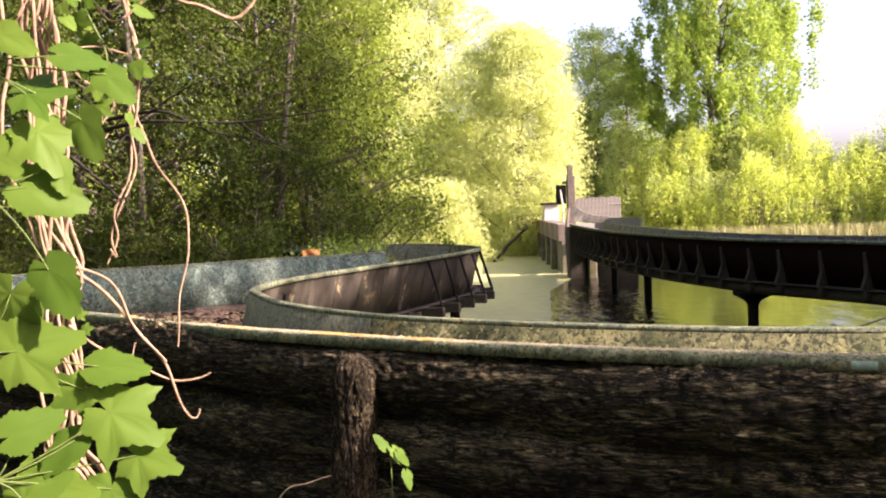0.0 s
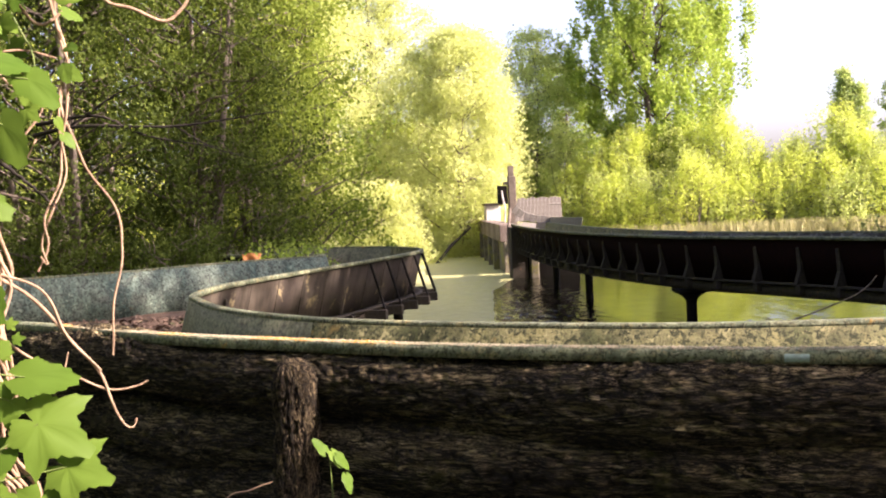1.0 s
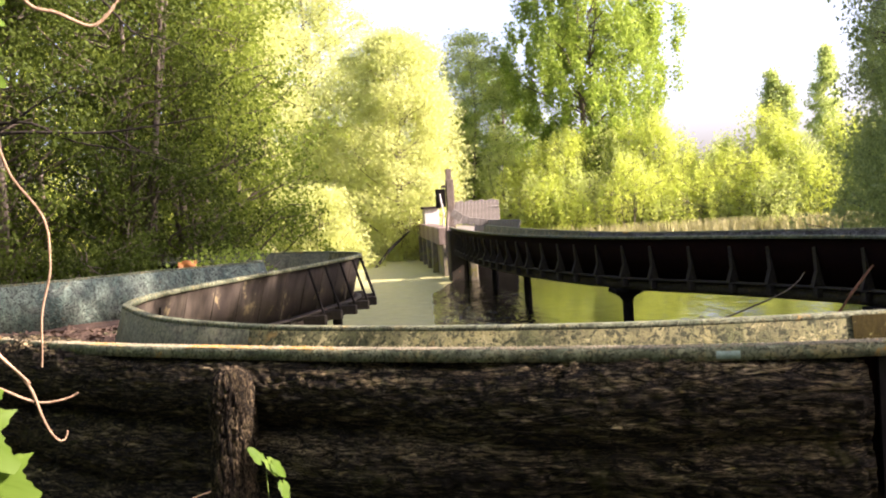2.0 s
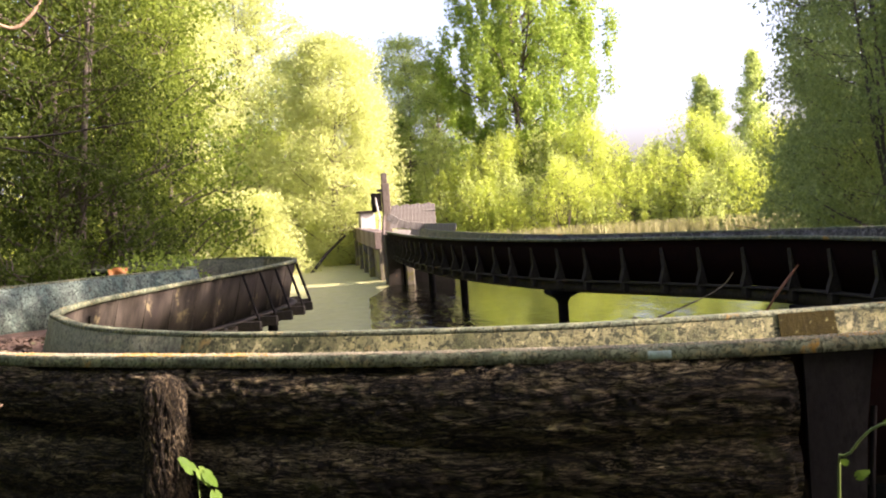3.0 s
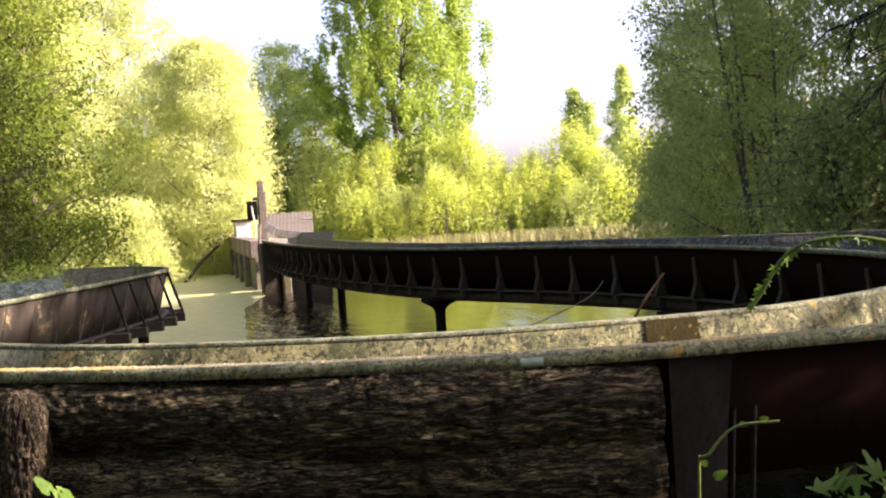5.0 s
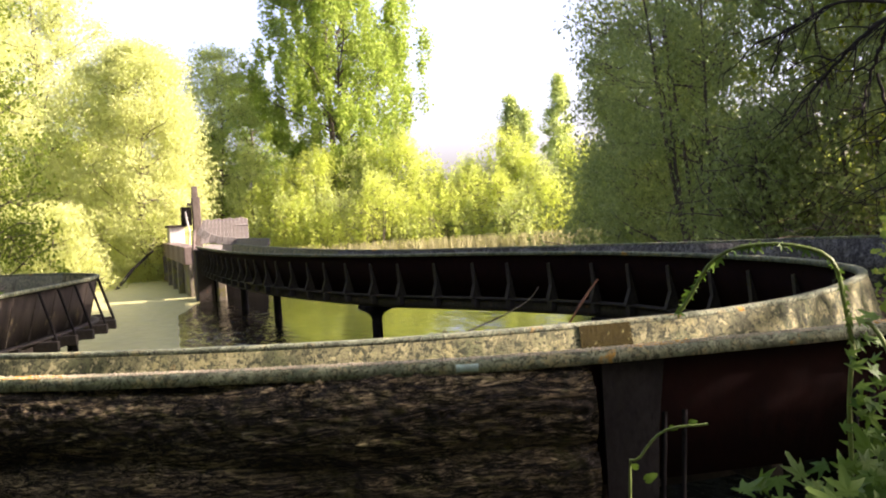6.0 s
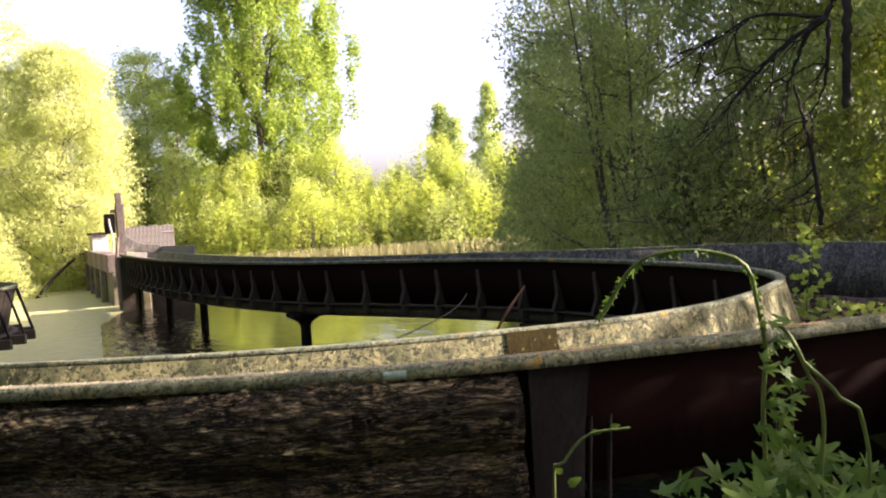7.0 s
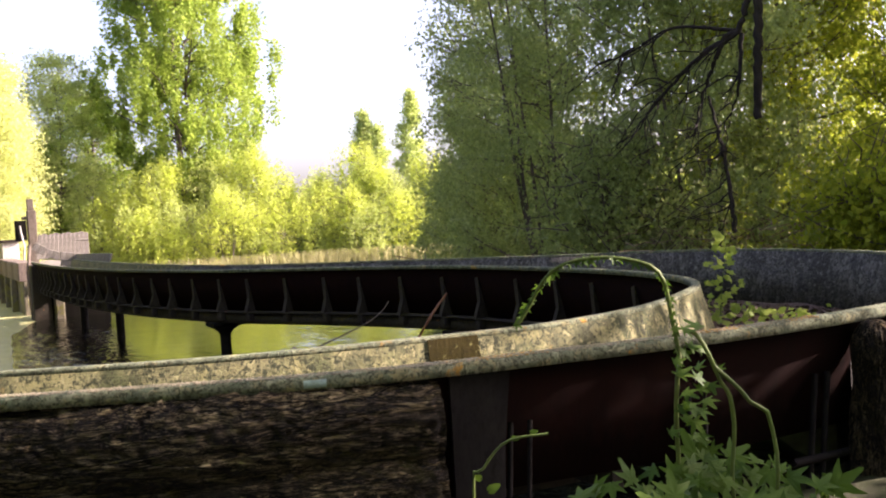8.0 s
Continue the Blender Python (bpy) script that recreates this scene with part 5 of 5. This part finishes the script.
for q in range(120):
    if q < 60:
        p = (8.95 + 0.10 * rngv.normal(), 8.5 + 0.1 * rngv.normal(), 1.3 + 1.08 * rngv.random())
    else:
        p = (9.25 + 0.35 * rngv.normal(), 8.2 + 0.25 * rngv.normal(), 1.27 + 0.16 * rngv.random())
    leaf_at(ivy, IVY1 if q % 2 else IVY3, p, 0.08 + 0.06 * rngv.random(), -90 + 80 * rngv.normal(), 20 + 40 * rngv.random(), -45 + 40 * rngv.normal())

# bare boughs hanging over the bend
bough = new("dead_bough")
tagged(bough, "dark bare boughs hanging down from a broken limb", "bough")
K = 1.28
for pts, r0, r1 in (
        ([(10.49, 9.27, 8.2), (10.49, 9.27, 5.9), (10.57, 9.18, 5.43), (10.54, 9.2, 4.6), (10.52, 9.23, 3.83)], 0.08, 0.055),
        ([(10.5, 9.3, 6.2), (10.48, 9.29, 5.45), (10.37, 9.41, 5.01), (10.11, 9.69, 4.82), (9.77, 10.03, 4.4), (9.42, 10.36, 3.89)], 0.06, 0.012),
        ([(10.37, 9.41, 5.01), (10.27, 9.52, 4.95), (10.1, 9.7, 4.4), (10.0, 9.8, 3.98), (9.96, 9.84, 3.67)], 0.045, 0.010),
        ([(10.37, 9.41, 5.05), (9.8, 10.0, 5.17), (9.4, 10.38, 4.91), (9.0, 10.7, 4.75)], 0.03, 0.008),
        ([(10.42, 9.36, 5.0), (10.4, 9.39, 4.5), (10.34, 9.44, 4.09), (10.2, 9.6, 3.7)], 0.035, 0.008),
        ([(10.1, 9.7, 4.2), (10.2, 9.6, 3.5), (10.25, 9.54, 2.94), (10.28, 9.5, 2.3)], 0.02, 0.035),
        ([(9.77, 10.03, 4.4), (9.5, 10.2, 4.5), (9.2, 10.5, 4.3)], 0.015, 0.006),
        ([(10.0, 9.8, 4.7), (9.6, 10.1, 4.35), (9.3, 10.4, 4.2)], 0.015, 0.006)):
    part("branch", raw_mesh("branch", *line_tube([near_point(*p, K) for p in pts], r0 * K, r1 * K, 7, 0.08, 0.015, rngv), M_DARKTWIG, True), bough)

# fine twigs on the boughs
rngb = np.random.default_rng(44)
pieces = []
for a0, b0 in (((10.37, 9.41, 5.01), (9.77, 10.03, 4.4)), ((9.77, 10.03, 4.4), (9.42, 10.36, 3.89)), ((10.1, 9.7, 4.4), (9.96, 9.84, 3.67)), ((9.8, 10.0, 5.17), (9.0, 10.7, 4.75)), ((10.4, 9.39, 4.5), (10.2, 9.6, 3.7)), ((10.2, 9.6, 3.5), (10.28, 9.5, 2.5))):
    a0, b0 = np.array(near_point(*a0, K)), np.array(near_point(*b0, K))
    for _ in range(11):
        p = a0 + (b0 - a0) * rngb.random()
        q = p + np.array((-0.30 + 0.35 * rngb.normal(), 0.25 + 0.3 * rngb.normal(), -0.45 + 0.30 * rngb.normal()))
        pieces.append(limb(p, q, 0.016, 0.005, rngb, 0.10, 6, 4))
        for _ in range(2):
            m_ = p + (q - p) * (0.4 + 0.5 * rngb.random())
            pieces.append(limb(m_, m_ + np.array((-0.1, 0.1, -0.2)) + rngb.normal(0, 0.18, 3), 0.008, 0.004, rngb, 0.1, 4, 3))
tagged(part("twigwork", raw_mesh("twigwork", *gather(pieces), M_DARKTWIG, True), bough), kind="stuff")

# a scrap of orange sheet behind the far wall
bm = bmesh.new()
bmesh.ops.create_grid(bm, x_segments=10, y_segments=6, size=0.5)
for vert in bm.verts:
    vert.co.z = 0.10 * math.sin(vert.co.x * 9 + vert.co.y * 4) + 0.06 * math.sin(vert.co.y * 11)
bmesh.ops.solidify(bm, geom=bm.faces[:], thickness=0.01)
bmesh.ops.transform(bm, matrix=pose(-2.62, 19.3, 1.95, 70, 0, 10) @ Matrix.Diagonal((0.36, 0.25, 0.36, 1)), verts=bm.verts)
M_ORANGE = surface("faded_orange_plastic", (0.26, 0.11, 0.03), (0.34, 0.15, 0.05), (0.3, 0.1, 0.03), 4.0, 20.0, (1, 1, 1), 0.6, 0.1)
tagged(part("plastic_sheet", bm_mesh("plastic_sheet", bm, M_ORANGE, True)), "crumpled faded orange plastic sheet caught in the bushes", "sheet")

# dead leaves on the trough's dry floor
def dead_leaves(name, cx, cy, sx, sy, count, seed):
    rng = np.random.default_rng(seed)
    P = np.stack([cx + sx * (2 * rng.random(count) - 1), cy + sy * (2 * rng.random(count) - 1), RIM - 0.715 + 0.03 * rng.random(count)], 1)
    th = rng.random(count) * 6.28
    L = 0.03 + 0.04 * rng.random(count)
    D = np.stack([np.cos(th), np.sin(th), rng.normal(0, 0.35, count)], 1)
    S2 = np.stack([-np.sin(th), np.cos(th), rng.normal(0, 0.35, count)], 1)
    V = np.stack([P - D * L[:, None], P + S2 * L[:, None] * 0.55, P + D * L[:, None], P - S2 * L[:, None] * 0.55], 1)
    tagged(part(name, raw_mesh(name, V.reshape(-1, 3), np.arange(count * 4).reshape(-1, 4), M_LITTER)), "brown dead leaves lying on the trough's floor", "dead leaves", kind="stuff")


dead_leaves("dead_leaves", -4.2, 12.6, 1.6, 3.0, 5000, 31)
dead_leaves("dead_leaves", 9.6, 9.0, 1.1, 2.4, 3500, 32)

# bare boughs before the shaded trees
low_bough = new("bare_bough")
tagged(low_bough, "long dark bare boughs reaching out of the shaded trees", "bough")
for pts, r0, r1 in (
        ([(-8.5, 21.5, 4.4), (-6.2, 20.0, 4.75), (-4.0, 19.6, 4.65), (-1.9, 19.5, 4.85)], 0.06, 0.012),
        ([(-7.0, 20.6, 4.9), (-5.6, 19.9, 4.95), (-4.6, 19.7, 4.5), (-3.2, 19.6, 4.2)], 0.045, 0.010),
        ([(-6.2, 20.0, 4.75), (-5.0, 19.7, 5.4), (-4.1, 19.6, 5.6)], 0.03, 0.008),
        ([(-8.4, 20.6, 4.6), (-7.3, 20.0, 3.9), (-6.4, 19.9, 3.0), (-6.3, 19.9, 2.3)], 0.05, 0.02),
        ([(-4.2, 19.9, 7.6), (-3.4, 19.7, 6.6), (-2.9, 19.6, 6.3), (-2.8, 19.6, 5.6)], 0.03, 0.008),
        ([(-4.0, 19.6, 4.65), (-3.3, 19.5, 4.2), (-2.4, 19.5, 3.9)], 0.02, 0.006),
        ([(-3.4, 19.7, 6.6), (-2.4, 19.5, 6.2), (-1.7, 19.5, 5.3)], 0.015, 0.005)):
    part("branch", raw_mesh("branch", *line_tube(pts, r0, r1, 6, 0.1, 0.02, rngv), M_DARKTWIG, True), low_bough)
stalk = part("dry_stalk", raw_mesh("dry_stalk", *line_tube([(-1.25, 5.55, 0.6), (-1.02, 5.68, 1.12), (-0.86, 5.76, 1.18), (-0.73, 5.8, 1.21)], 0.006, 0.004), M_VINE, True))
tagged(stalk, "dry pinkish stalk leaning before the cladding", "stalk")
